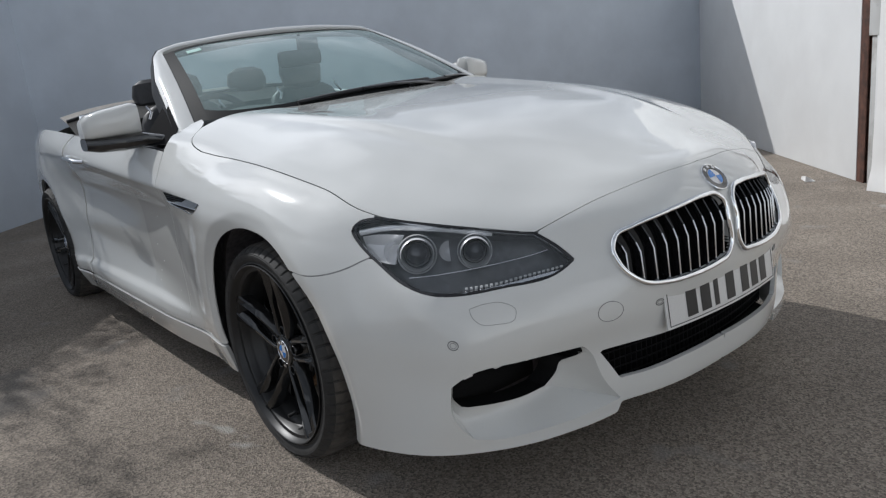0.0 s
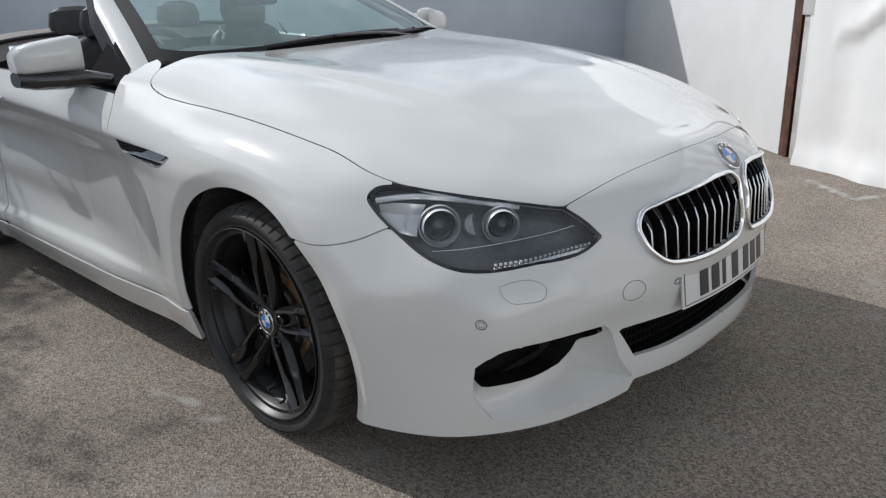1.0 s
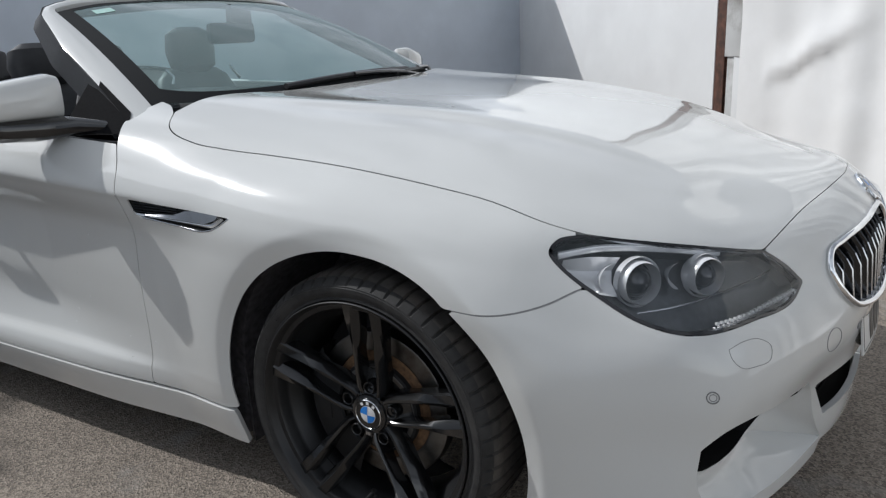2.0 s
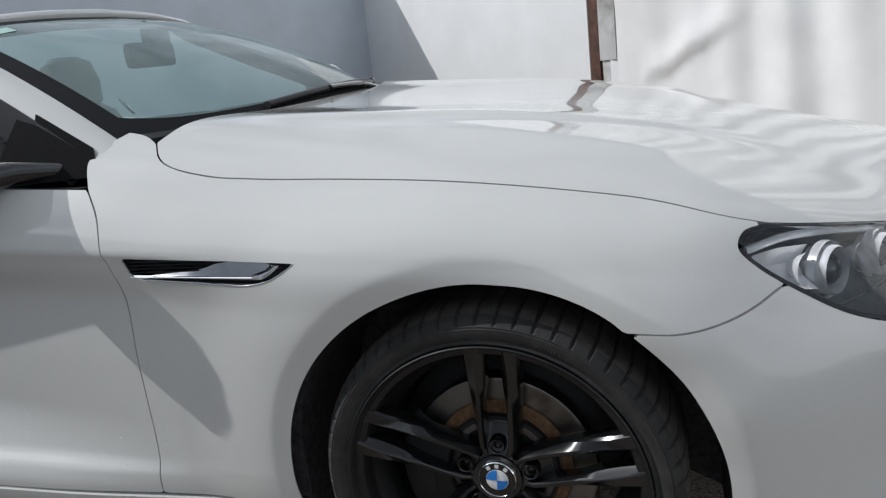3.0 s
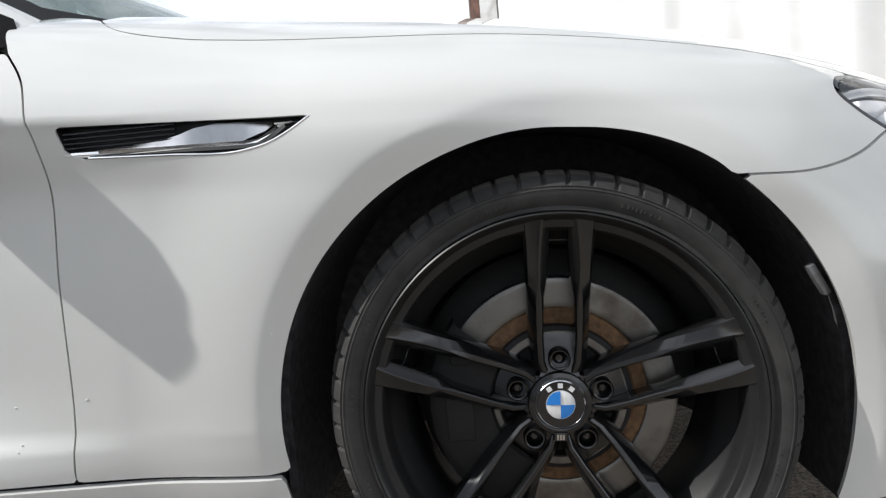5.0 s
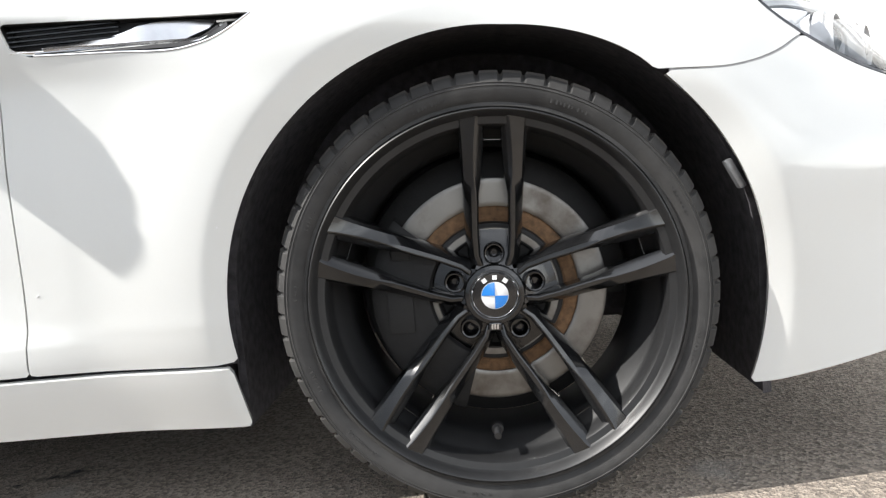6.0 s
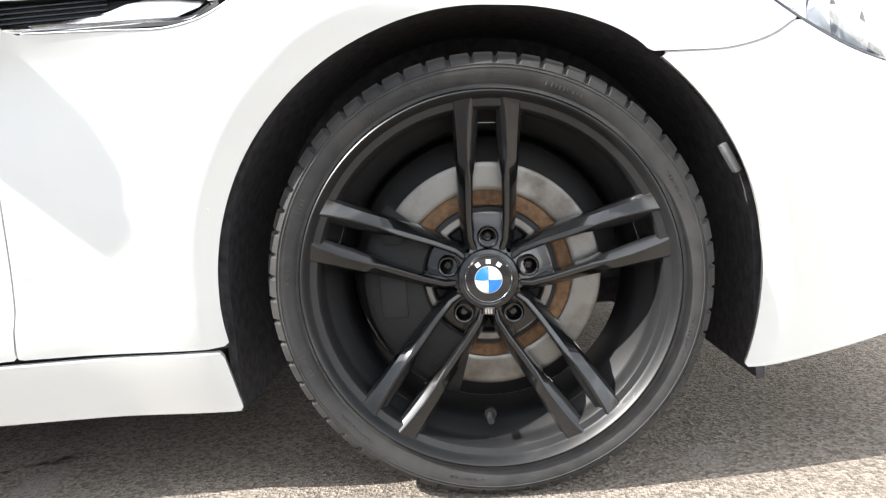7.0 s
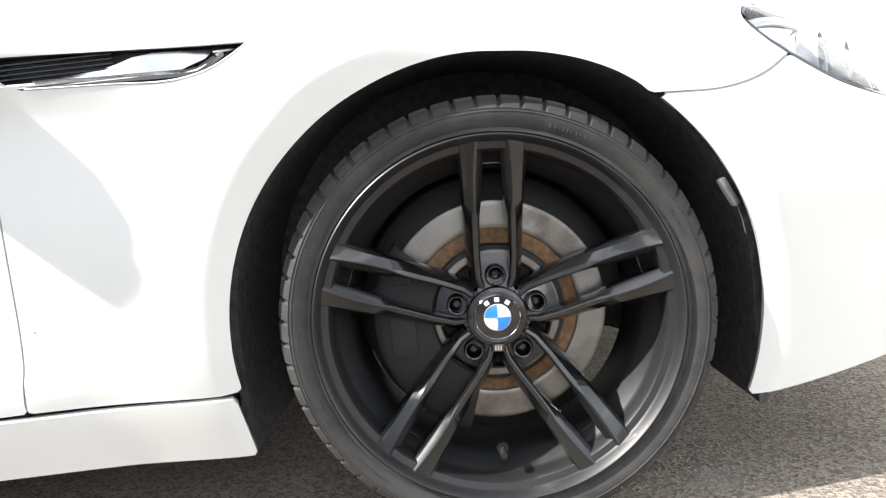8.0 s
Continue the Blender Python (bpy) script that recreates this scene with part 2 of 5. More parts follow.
def part(name, bm, material, parent, label="", sharp=35):
    """Links a bmesh as one mesh object under a thing or a part."""
    ob = new(name, mesh_of(name, bm, material, sharp))
    if LEAN:          # the body sits a little higher on its far springs
        co = np.empty(len(ob.data.vertices) * 3)
        ob.data.vertices.foreach_get("co", co)
        co = co.reshape(-1, 3)
        up = np.clip((co[:, 2] - .42) / .3, 0, 1)
        co[:, 2] += LEAN * np.clip(co[:, 1] + .75, 0, 2) * up * up * (3 - 2 * up)
        ob.data.vertices.foreach_set("co", co.ravel())
        ob.data.update()
    if parent:
        ob.parent = parent
        ob.matrix_parent_inverse = Matrix.Identity(4)
    return tagged(ob, label) if label else ob


def thing(name, bm, material, label, category, group="", kind="", sharp=35):
    return tagged(new(name, mesh_of(name, bm, material, sharp)), label, category, group, kind)


def box(bm, lo, hi, bevel=0.0, m=None):
    """A box between two corners, bevelled, at the pose m."""
    size = [b - a for a, b in zip(lo, hi)]
    mid = [(a + b) / 2 for a, b in zip(lo, hi)]
    mat = Matrix.Translation(mid) @ Matrix.Diagonal((*size, 1))
    made = bmesh.ops.create_cube(bm, size=1, matrix=(m or Matrix.Identity(4)) @ mat)
    if bevel:
        es = list({e for v in made["verts"] for e in v.link_edges})
        bmesh.ops.bevel(bm, geom=es, offset=bevel, segments=2, affect="EDGES", profile=0.6)
    return bm


def loft(bm, rings, closed=True, caps=True):
    """Skins a row of rings that all have the same number of points."""
    rows = [[bm.verts.new(p) for p in ring] for ring in rings]
    n = len(rows[0])
    for a, b in zip(rows, rows[1:]):
        for i in range(n if closed else n - 1):
            j = (i + 1) % n
            bm.faces.new((a[i], a[j], b[j], b[i]))
    if caps and closed:
        bm.faces.new(rows[0][::-1])
        bm.faces.new(rows[-1])
    return bm


def tidy(bm):
    bmesh.ops.recalc_face_normals(bm, faces=bm.faces)
    return bm


def tube(bm, path, radius, n=10, closed=False, flat=1.0, high=None):
    """A round or oval bar along a path; high keeps its section from turning."""
    path = [Vector(p) for p in path]
    rings = []
    for i, p in enumerate(path):
        a = path[i - 1] if (i or closed) else p
        b = path[(i + 1) % len(path)] if (i + 1 < len(path) or closed) else p
        d = (b - a).normalized()
        up = high or Vector((0, 0, 1)) if high or abs(d.z) < 0.9 else Vector((1, 0, 0))
        s = d.cross(up).normalized()
        t = s.cross(d).normalized()
        rings.append([p + radius * (math.cos(k) * s + flat * math.sin(k) * t) for k in (2 * math.pi * j / n for j in range(n))])
    if closed:
        rings.append(rings[0])
    loft(bm, rings, caps=not closed)
    if closed:
        bmesh.ops.remove_doubles(bm, verts=bm.verts, dist=1e-5)
    return tidy(bm)


def revolve(bm, profile, n=96, start=0.0, sweep=2 * math.pi):
    """Turns a profile of (radius, y) round the y axis."""
    full = abs(sweep - 2 * math.pi) < 1e-6
    count = n if full else n + 1
    rings = [[(r * math.cos(a), y, r * math.sin(a)) for r, y in profile] for a in (start + sweep * k / n for k in range(count))]
    rows = [[bm.verts.new(p) for p in ring] for ring in rings]
    for k in range(n):
        a, b = rows[k], rows[(k + 1) % count]
        for i in range(len(profile) - 1):
            bm.faces.new((a[i], a[i + 1], b[i + 1], b[i]))
    return tidy(bm)


def spline(points, n):
    """n points on a smooth curve through the points, even in its length."""
    p = np.array(points, float)
    if len(p) == 2:
        return p[0] + (p[1] - p[0]) * np.linspace(0, 1, n)[:, None]
    k = np.concatenate([[0], np.cumsum(np.sqrt(((p[1:] - p[:-1]) ** 2).sum(1)))])
    return hermite(k, p, np.linspace(0, k[-1], n))


def slopes(k, p):
    """Tangents of a smooth curve through p at the knots k."""
    d = (p[1:] - p[:-1]) / (k[1:] - k[:-1]).reshape(-1, *[1] * (p.ndim - 1))
    m = np.empty_like(p)
    h = (k[1:] - k[:-1]).reshape(-1, *[1] * (p.ndim - 1))
    m[1:-1] = (d[:-1] * h[1:] + d[1:] * h[:-1]) / (h[1:] + h[:-1])
    m[0], m[-1] = d[0], d[-1]
    return m


def weights(k, t):
    i = np.clip(np.searchsorted(k, t, side="right") - 1, 0, len(k) - 2)
    h = k[i + 1] - k[i]
    s = (t - k[i]) / h
    return i, h, (1 + 2 * s) * (1 - s) ** 2, s * (1 - s) ** 2, s * s * (3 - 2 * s), s * s * (s - 1)


def hermite(k, p, t):
    m = slopes(k, p)
    i, h, a, b, c, d = weights(k, t)
    ex = lambda w: w.reshape(-1, *[1] * (p.ndim - 1))
    return ex(a) * p[i] + ex(b * h) * m[i] + ex(c) * p[i + 1] + ex(d * h) * m[i + 1]


# ---- ground and walls ----
g = bmesh.new()
bmesh.ops.create_grid(g, x_segments=40, y_segments=40, size=60)
thing("ground", g, ASPHALT, "worn brown-grey asphalt yard with pale chippings and scuffs", "ground", kind="structure")

ALONG = Vector((0.7255, -0.6882, 0))      # the sunlit wall runs this way
BACK = Vector((0.6882, 0.7255, 0))        # the shaded wall runs this way
CORNER = Vector((-1.513, 5.076, 0)) - 2.33 * ALONG


def wall_box(name, start, way, length, height, thick, material, label, side, lift=0.0):
    """A wall from start along way; side gives where its thickness goes."""
    out = Vector((-way.y, way.x, 0)) * side
    m = Matrix((( way.x, out.x, 0, start.x), (way.y, out.y, 0, start.y), (0, 0, 1, 0), (0, 0, 0, 1)))
    b = bmesh.new()
    box(b, (0, 0, lift), (length, thick, height), 0.004, m)
    return thing(name, tidy(b), material, label, "wall", kind="structure")


NORTH_WAY = Vector((-7.0, -0.18, 0)) - CORNER
NORTH_LEN = NORTH_WAY.length
NORTH_WAY.normalize()
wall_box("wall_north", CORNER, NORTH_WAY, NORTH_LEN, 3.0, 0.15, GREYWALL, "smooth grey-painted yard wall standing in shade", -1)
wall_box("wall_east", CORNER - 0.2 * ALONG, ALONG, 4.3, 3.4, 0.12, WHITEWALL, "white-painted smooth wall lit by the sun", 1)
LEFTC = CORNER + NORTH_LEN * NORTH_WAY
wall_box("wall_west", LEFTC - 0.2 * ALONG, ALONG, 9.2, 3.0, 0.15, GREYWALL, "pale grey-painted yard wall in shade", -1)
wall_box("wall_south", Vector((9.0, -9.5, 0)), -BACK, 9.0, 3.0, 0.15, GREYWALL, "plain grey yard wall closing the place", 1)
POST = CORNER + 4.11 * ALONG
b = bmesh.new()
pm = Matrix(((ALONG.x, -BACK.x, 0, POST.x), (ALONG.y, -BACK.y, 0, POST.y), (0, 0, 1, 0), (0, 0, 0, 1)))
box(b, (0.0, -0.03, 0), (0.010, 0.0, 3.4), 0.002, pm)
box(b, (0.010, -0.03, 0), (0.105, -0.022, 3.4), 0.002, pm)
box(b, (0.010, -0.008, 0), (0.105, 0.0, 3.4), 0.002, pm)
thing("steel_post", tidy(b), RUSTPOST, "rusty brown steel channel post at the wall's end", "post")

# ---- the car: one smooth skin, cut into panels ----
# Rails run from the tail along the flank and round the nose; heights rise from rail to rail.
RAIL_LIP = [(-3.85, -.60, .25), (-3.5, -.80, .20), (-2.855, -.88, .16), (-2.1, -.89, .16), (-1.4, -.885, .155), (-.74, -.88, .152), (-.40, -.875, .152), (0, -.87, .155), (.25, -.875, .158), (.45, -.878, .175), (.66, -.84, .205), (.78, -.69, .205), (.87, -.45, .212), (.915, -.25, .215), (.93, 0, .217)]
RAIL_SILL = [(-3.88, -.62, .33), (-3.52, -.82, .30), (-2.855, -.93, .27), (-2.1, -.926, .262), (-1.4, -.919, .258), (-.74, -.908, .255), (-.40, -.902, .255), (0, -.90, .26), (.25, -.895, .265), (.46, -.885, .275), (.69, -.825, .285), (.785, -.69, .28), (.875, -.45, .28), (.93, -.25, .27), (.945, 0, .265)]
RAIL_LOW = [(-3.9, -.65, .42), (-3.53, -.85, .40), (-2.855, -.95, .39), (-2.1, -.912, .36), (-1.4, -.900, .355), (-.74, -.908, .355), (-.4, -.914, .365), (0, -.925, .39), (.25, -.92, .39), (.47, -.895, .39), (.715, -.805, .39), (.80, -.68, .395), (.875, -.45, .40), (.935, -.25, .395), (.955, 0, .39)]
RAIL_MID = [(-3.92, -.66, .52), (-3.54, -.86, .53), (-2.855, -.955, .55), (-2.1, -.926, .56), (-1.4, -.912, .56), (-.74, -.917, .56), (-.4, -.928, .55), (0, -.938, .54), (.25, -.935, .53), (.48, -.90, .52), (.728, -.798, .50), (.815, -.67, .50), (.895, -.455, .50), (.95, -.25, .49), (.968, 0, .485)]
RAIL_BELLY = [(-3.94, -.66, .65), (-3.55, -.87, .68), (-2.855, -.955, .72), (-2.1, -.912, .74), (-1.4, -.903, .73), (-.74, -.919, .705), (-.4, -.938, .68), (0, -.945, .665), (.25, -.942, .645), (.49, -.872, .625), (.69, -.79, .605), (.795, -.65, .59), (.882, -.44, .577), (.958, -.25, .56), (.978, 0, .555)]
RAIL_CREASE = [(-3.95, -.65, .80), (-3.55, -.86, .85), (-2.855, -.95, .90), (-2.1, -.955, .888), (-1.4, -.953, .85), (-.74, -.947, .81), (-.4, -.942, .79), (0, -.928, .765), (.25, -.908, .74), (.455, -.848, .717), (.655, -.744, .673), (.77, -.60, .646), (.87, -.40, .634), (.95, -.24, .63), (.972, 0, .63)]
RAIL_EDGE = [(-3.93, -.62, .93), (-3.5, -.82, .98), (-2.855, -.90, 1.01), (-2.1, -.885, .99), (-1.4, -.875, .965), (-.74, -.86, .94), (-.4, -.842, .91), (0, -.835, .872), (.25, -.822, .835), (.43, -.80, .797), (.61, -.69, .757), (.735, -.55, .725), (.845, -.37, .716), (.921, -.22, .707), (.95, 0, .704)]
RAIL_SHOULDER = [(-3.8, -.45, 1.02), (-3.4, -.60, 1.06), (-2.8, -.70, 1.09), (-2.1, -.70, 1.09), (-1.4, -.70, 1.085), (-.74, -.69, 1.024), (-.4, -.66, .991), (0, -.65, .948), (.24, -.64, .908), (.40, -.615, .868), (.56, -.54, .82), (.675, -.44, .787), (.785, -.31, .780), (.855, -.18, .781), (.885, 0, .778)]
RAIL_MIDHOOD = [(-3.7, -.25, 1.05), (-3.3, -.30, 1.10), (-2.8, -.35, 1.13), (-2.1, -.36, 1.13), (-1.4, -.36, 1.115), (-.74, -.35, 1.040), (-.4, -.34, 1.011), (0, -.33, .980), (.2, -.32, .948), (.35, -.31, .92), (.48, -.28, .886), (.59, -.23, .857), (.68, -.16, .837), (.76, -.09, .821), (.80, 0, .813)]
RAIL_CENTRE = [(-3.65, 0, 1.06), (-3.25, 0, 1.11), (-2.8, 0, 1.14), (-2.1, 0, 1.14), (-1.4, 0, 1.125), (-.74, 0, 1.048), (-.4, 0, 1.020), (0, 0, .986), (.17, 0, .960), (.30, 0, .937), (.41, 0, .913), (.51, 0, .888), (.60, 0, .866), (.68, 0, .845), (.73, 0, .831)]
RAILS = np.array([RAIL_LIP, RAIL_SILL, RAIL_LOW, RAIL_MID, RAIL_BELLY, RAIL_CREASE, RAIL_EDGE, RAIL_SHOULDER, RAIL_MIDHOOD, RAIL_CENTRE], float)
RAILS[:7, :2, 1] *= .93          # the tail draws in behind the rear wheel
RAILS[2:6, 2, 1] *= .988
RAILS[6, :2] += (0, .05, -.055)
RAILS[5, :2, 2] -= .03
RAILS[7, :2, 2] -= .05
U_KNOT = np.concatenate([[0], np.cumsum(np.linalg.norm(RAILS[4, 1:] - RAILS[4, :-1], axis=1))])
V_KNOT = np.concatenate([[0], np.cumsum(np.linalg.norm(RAILS[1:, 5:13] - RAILS[:-1, 5:13], axis=2).mean(1))])
# a mirrored station past the nose and a mirrored rail past the middle keep both smooth
FLIP = np.array([1, -1, 1.0])
RAILS_U = np.concatenate([RAILS, RAILS[:, -2:-1] * FLIP], 1)
U_ALL = np.append(U_KNOT, 2 * U_KNOT[-1] - U_KNOT[-2])
V_ALL = np.append(V_KNOT, 2 * V_KNOT[-1] - V_KNOT[-2])
HUB_Z, AXLE_X = 0.335, (0.0, -2.855)
ARCH_C, ARCH_R, ARCH_H = (-0.012, 0.335), 0.395, 0.400


def skin(u, v):
    """Points of the body's right half for arrays of u (along) and v (up)."""
    p = hermite(U_ALL, RAILS_U.transpose(1, 0, 2), u)          # n, rail, 3
    p = np.concatenate([p, p[:, -2:-1] * FLIP], 1)
    m = slopes(V_ALL, p.transpose(1, 0, 2)).transpose(1, 0, 2)
    i, h, a, b, c, d = weights(V_ALL, v)
    r = np.arange(len(u))
    q = a[:, None] * p[r, i] + (b * h)[:, None] * m[r, i] + c[:, None] * p[r, i + 1] + (d * h)[:, None] * m[r, i + 1]
    for x0 in AXLE_X:                                           # rolled flare round each arch
        dist = np.hypot(q[:, 0] - x0, q[:, 2] - HUB_Z)
        swell = np.clip((0.66 - dist) / 0.212, 0, 1)
        tuck = np.clip((0.449 - dist) / 0.055, 0, 1.2)
        out = .018 * swell * swell * (3 - 2 * swell) - .0165 * np.where(tuck < .16, tuck * tuck / .32, tuck - .08)
        q[:, 1] -= np.where(q[:, 1] < -0.6, out, 0)
    # sharp crease along the flank, hollow under it
    zc = np.interp(q[:, 0], [r[0] for r in RAIL_CREASE[:10]], [r[2] for r in RAIL_CREASE[:10]])
    low = np.clip(zc - q[:, 2], 0, 1)
    fade = np.clip((-.30 - q[:, 0]) / .4, 0, 1) * (q[:, 1] < -.85)
    q[:, 1] += fade * .011 * (1 - np.exp(-low / .010)) * np.exp(-low / .16)
    deep = np.clip((-.66 - q[:, 0]) / .55, 0, 1) * np.clip((q[:, 0] + 2.5) / .4, 0, 1) * (q[:, 1] < -.85)
    down, back = np.clip(low / .30, 0, 1), np.clip((low - .38) / .18, 0, 1)
    q[:, 1] += deep * .036 * down * down * (3 - 2 * down) * (1 - back * back * (3 - 2 * back))
    # the flank turns in above the sill
    tip = np.clip((.335 - q[:, 2]) / .015, 0, 1)
    q[:, 1] += np.where((q[:, 2] > .2595) & (q[:, 0] < -.1) & (q[:, 1] < -.8), .08 * tip * np.clip(.3275 - q[:, 2], -.0075, 1) + .0006 * tip, 0)
    ledge = np.clip((.342 - q[:, 2]) / .028, 0, 1) * np.clip((-.55 - q[:, 0]) / .5, 0, 1) * np.clip((q[:, 0] + 2.42) / .1, 0, 1) * (q[:, 1] < -.8)
    q[:, 1] -= .018 * ledge * ledge * (3 - 2 * ledge)
    # fuller fender top between the hood's line and the crease
    ze = np.interp(q[:, 0], [r[0] for r in RAIL_EDGE[:10]], [r[2] for r in RAIL_EDGE[:10]])
    t = np.clip((q[:, 2] - zc) / np.maximum(ze - zc, .02), 0, 1)
    full = .0065 * 4 * t * (1 - t) * np.clip((.46 - q[:, 0]) / .3, 0, 1) * np.clip((q[:, 0] + .62) / .3, 0, 1) * (q[:, 1] < -.78)
    q[:, 1] -= .65 * full
    q[:, 2] += .75 * full
    # soft crease on the hood, from the lamp back towards the pillar
    off = q[:, 1] + .43 + .15 * (.62 - q[:, 0]) / 1.22
    fade = np.clip((.60 - q[:, 0]) / .25, 0, 1) * np.clip((q[:, 0] + .65) / .3, 0, 1) * (q[:, 2] > .78)
    q[:, 2] += fade * .012 * (1 / (1 + np.exp(-off / .012)) - .5) * np.exp(-(off / .11) ** 2)
    return q


US = np.concatenate([np.arange(0, U_KNOT[4], 0.03), np.arange(U_KNOT[4], U_KNOT[-1] - 0.004, 0.0085), [U_KNOT[-1]]])
VS = np.linspace(0, V_KNOT[-1], 185)
GU, GV = np.meshgrid(US, VS)
GRID = skin(GU.ravel(), GV.ravel()).reshape(len(VS), len(US), 3)


def on_skin(points):
    """u and v of the skin's nearest places to some points."""
    out = []
    flat = GRID.reshape(-1, 3)
    for p in np.array(points, float):
        k = ((flat - p) ** 2).sum(1).argmin()
        uv = np.array([GU.ravel()[k], GV.ravel()[k]])
        for _ in range(6):
            e = 1e-3
            q = skin(np.array([uv[0], uv[0] + e, uv[0]]), np.array([uv[1], uv[1], uv[1] + e]))
            j = np.array([(q[1] - q[0]) / e, (q[2] - q[0]) / e]).T
            uv = uv + np.clip(np.linalg.lstsq(j, p - q[0], rcond=None)[0], -0.02, 0.02)
            uv = np.array([min(max(uv[0], 0), U_KNOT[-1]), min(max(uv[1], 0), V_KNOT[-1])])
        out.append(uv)
    return np.array(out)


def outline(*runs):
    """A closed outline on the skin from smooth runs that meet in corners."""
    pts = []
    for run in runs:
        uv = on_skin(run)
        n = max(2, int(60 * sum(np.linalg.norm(uv[1:] - uv[:-1], axis=1))) + 3 * len(run))
        pts.append(spline(uv, n)[:-1] if len(run) > 1 else uv)
    return np.concatenate(pts)


def inside(poly, extra=None):
    """Signed distance to an outline over the grid: positive inside."""
    x, y = GU.ravel(), GV.ravel()
    best, odd = np.full(x.shape, 9e9), np.zeros(x.shape, bool)
    a, b = poly, np.roll(poly, -1, 0)
    near = (x > poly[:, 0].min() - .1) & (x < poly[:, 0].max() + .1) & (y > poly[:, 1].min() - .1) & (y < poly[:, 1].max() + .1)
    xs, ys = x[near], y[near]
    d, o = np.full(xs.shape, 9e9), np.zeros(xs.shape, bool)
    for (ax, ay), (bx, by) in zip(a, b):
        ex, ey = bx - ax, by - ay
        ll = ex * ex + ey * ey
        if ll < 1e-14:
            continue
        t = np.clip(((xs - ax) * ex + (ys - ay) * ey) / ll, 0, 1)
        d = np.minimum(d, (xs - ax - t * ex) ** 2 + (ys - ay - t * ey) ** 2)
        if ay != by:
            o ^= ((ay > ys) != (by > ys)) & (xs < (bx - ax) * (ys - ay) / (by - ay) + ax)
    best[near], odd[near] = d, o
    return (np.sqrt(best) * np.where(odd, 1, -1)).reshape(GU.shape)


def cut(field, both=False, flip=False, shift=0.0, flange=0.014):
    """A bmesh of the skin where field is positive, with turned-in edges. flip: the left half; both: both halves in one."""
    f = field
    ny, nx = f.shape
    pos = f > 0
    cell = pos[:-1, :-1] | pos[1:, :-1] | pos[:-1, 1:] | pos[1:, 1:]
    verts, index, edge_new = [], {}, {}
    uv_new = []

    def corner(i, j):
        if (i, j) not in index:
            index[i, j] = len(verts)
            verts.append(GRID[i, j])
        return index[i, j]

    def crossing(a, b):
        key = (a, b) if a < b else (b, a)
        if key not in edge_new:
            fa, fb = f[key[0]], f[key[1]]
            t = fa / (fa - fb)
            uv_new.append((GU[key[0]] * (1 - t) + GU[key[1]] * t, GV[key[0]] * (1 - t) + GV[key[1]] * t))
            edge_new[key] = len(verts)
            verts.append(None)
        return edge_new[key]

    faces = []
    for i, j in zip(*np.nonzero(cell)):
        loop = [(i, j), (i, j + 1), (i + 1, j + 1), (i + 1, j)]
        out = []
        for k in range(4):
            a, b = loop[k], loop[(k + 1) % 4]
            if pos[a]:
                out.append(corner(*a))
            if pos[a] != pos[b]:
                out.append(crossing(a, b))
        if len(out) > 2:
            faces.append(out)
    if uv_new:
        q = skin(np.array([a for a, _ in uv_new]), np.array([b for _, b in uv_new]))
        for k, p in zip(edge_new.values(), q):
            verts[k] = p
    v = np.array(verts)
    bm = bmesh.new()
    for side in ((1, -1) if both else ((-1,) if flip else (1,))):
        vs = [bm.verts.new((p[0], p[1] * side, p[2])) for p in v]
        for fc in faces:
            try:
                bm.faces.new([vs[k] for k in (fc if side == 1 else fc[::-1])])
            except ValueError:
                pass
    bmesh.ops.remove_doubles(bm, verts=bm.verts, dist=2e-4)
    bmesh.ops.dissolve_degenerate(bm, edges=bm.edges, dist=1e-5)
    bm.normal_update()
    if shift:
        for w, n in [(w, w.normal.copy()) for w in bm.verts]:
            w.co += n * shift
    if flange:
        rim = [e for e in bm.edges if len(e.link_faces) == 1]
        normal = {w: w.normal.copy() for e in rim for w in e.verts}
        made = bmesh.ops.extrude_edge_only(bm, edges=rim)["geom"]
        fresh = [w for w in made if isinstance(w, bmesh.types.BMVert)]
        for w in fresh:
            src = next((e.other_vert(w) for e in w.link_edges if e.other_vert(w) in normal), None)
            if src:
                w.co -= normal[src] * flange
    return bm


def arch_wide(deg):
    """The front arch is fuller and straighter towards the nose."""
    return float(np.interp(deg, [-30, 8, 32, 60, 82], [.019, .021, .018, .011, 0]))


def arch_run(x0, a0, a1, n=24):
    """Points of an arch's edge between two angles, on the flank."""
    out = []
    for k in range(n):
        a = radians(a0 + (a1 - a0) * k / (n - 1))
        wide = arch_wide(math.degrees(a))
        out.append((x0 + (ARCH_R + wide) * math.cos(a), -0.93, ARCH_C[1] + (ARCH_H + wide) * math.sin(a)))
    return out


HOOD_LINE = [(.483, -.787, .786), (.342, -.812, .825), (.153, -.820, .868), (-.053, -.820, .886), (-.278, -.820, .906), (-.45, -.828, .920), (-.54, -.832, .934), (-.665, -.802, .965), (-.716, -.745, 1.011)]
SEAM = [(.249, -.943, .648), (.36, -.925, .645), (.44, -.875, .663), (.499, -.841, .693)]
LAMP_BACK = [(.499, -.841, .693), (.460, -.846, .722), (.430, -.844, .754), (.438, -.823, .776), (.483, -.787, .786)]
LAMP_TOP = [(.483, -.787, .786), (.60, -.705, .757), (.69, -.62, .735), (.764, -.531, .711)]
LAMP_NOSE = [(.764, -.531, .711), (.805, -.50, .675), (.833, -.475, .636)]
LAMP_UNDER = [(.833, -.475, .636), (.82, -.52, .612), (.77, -.66, .607), (.72, -.745, .605), (.674, -.80, .615), (.588, -.83, .642), (.499, -.841, .693)]
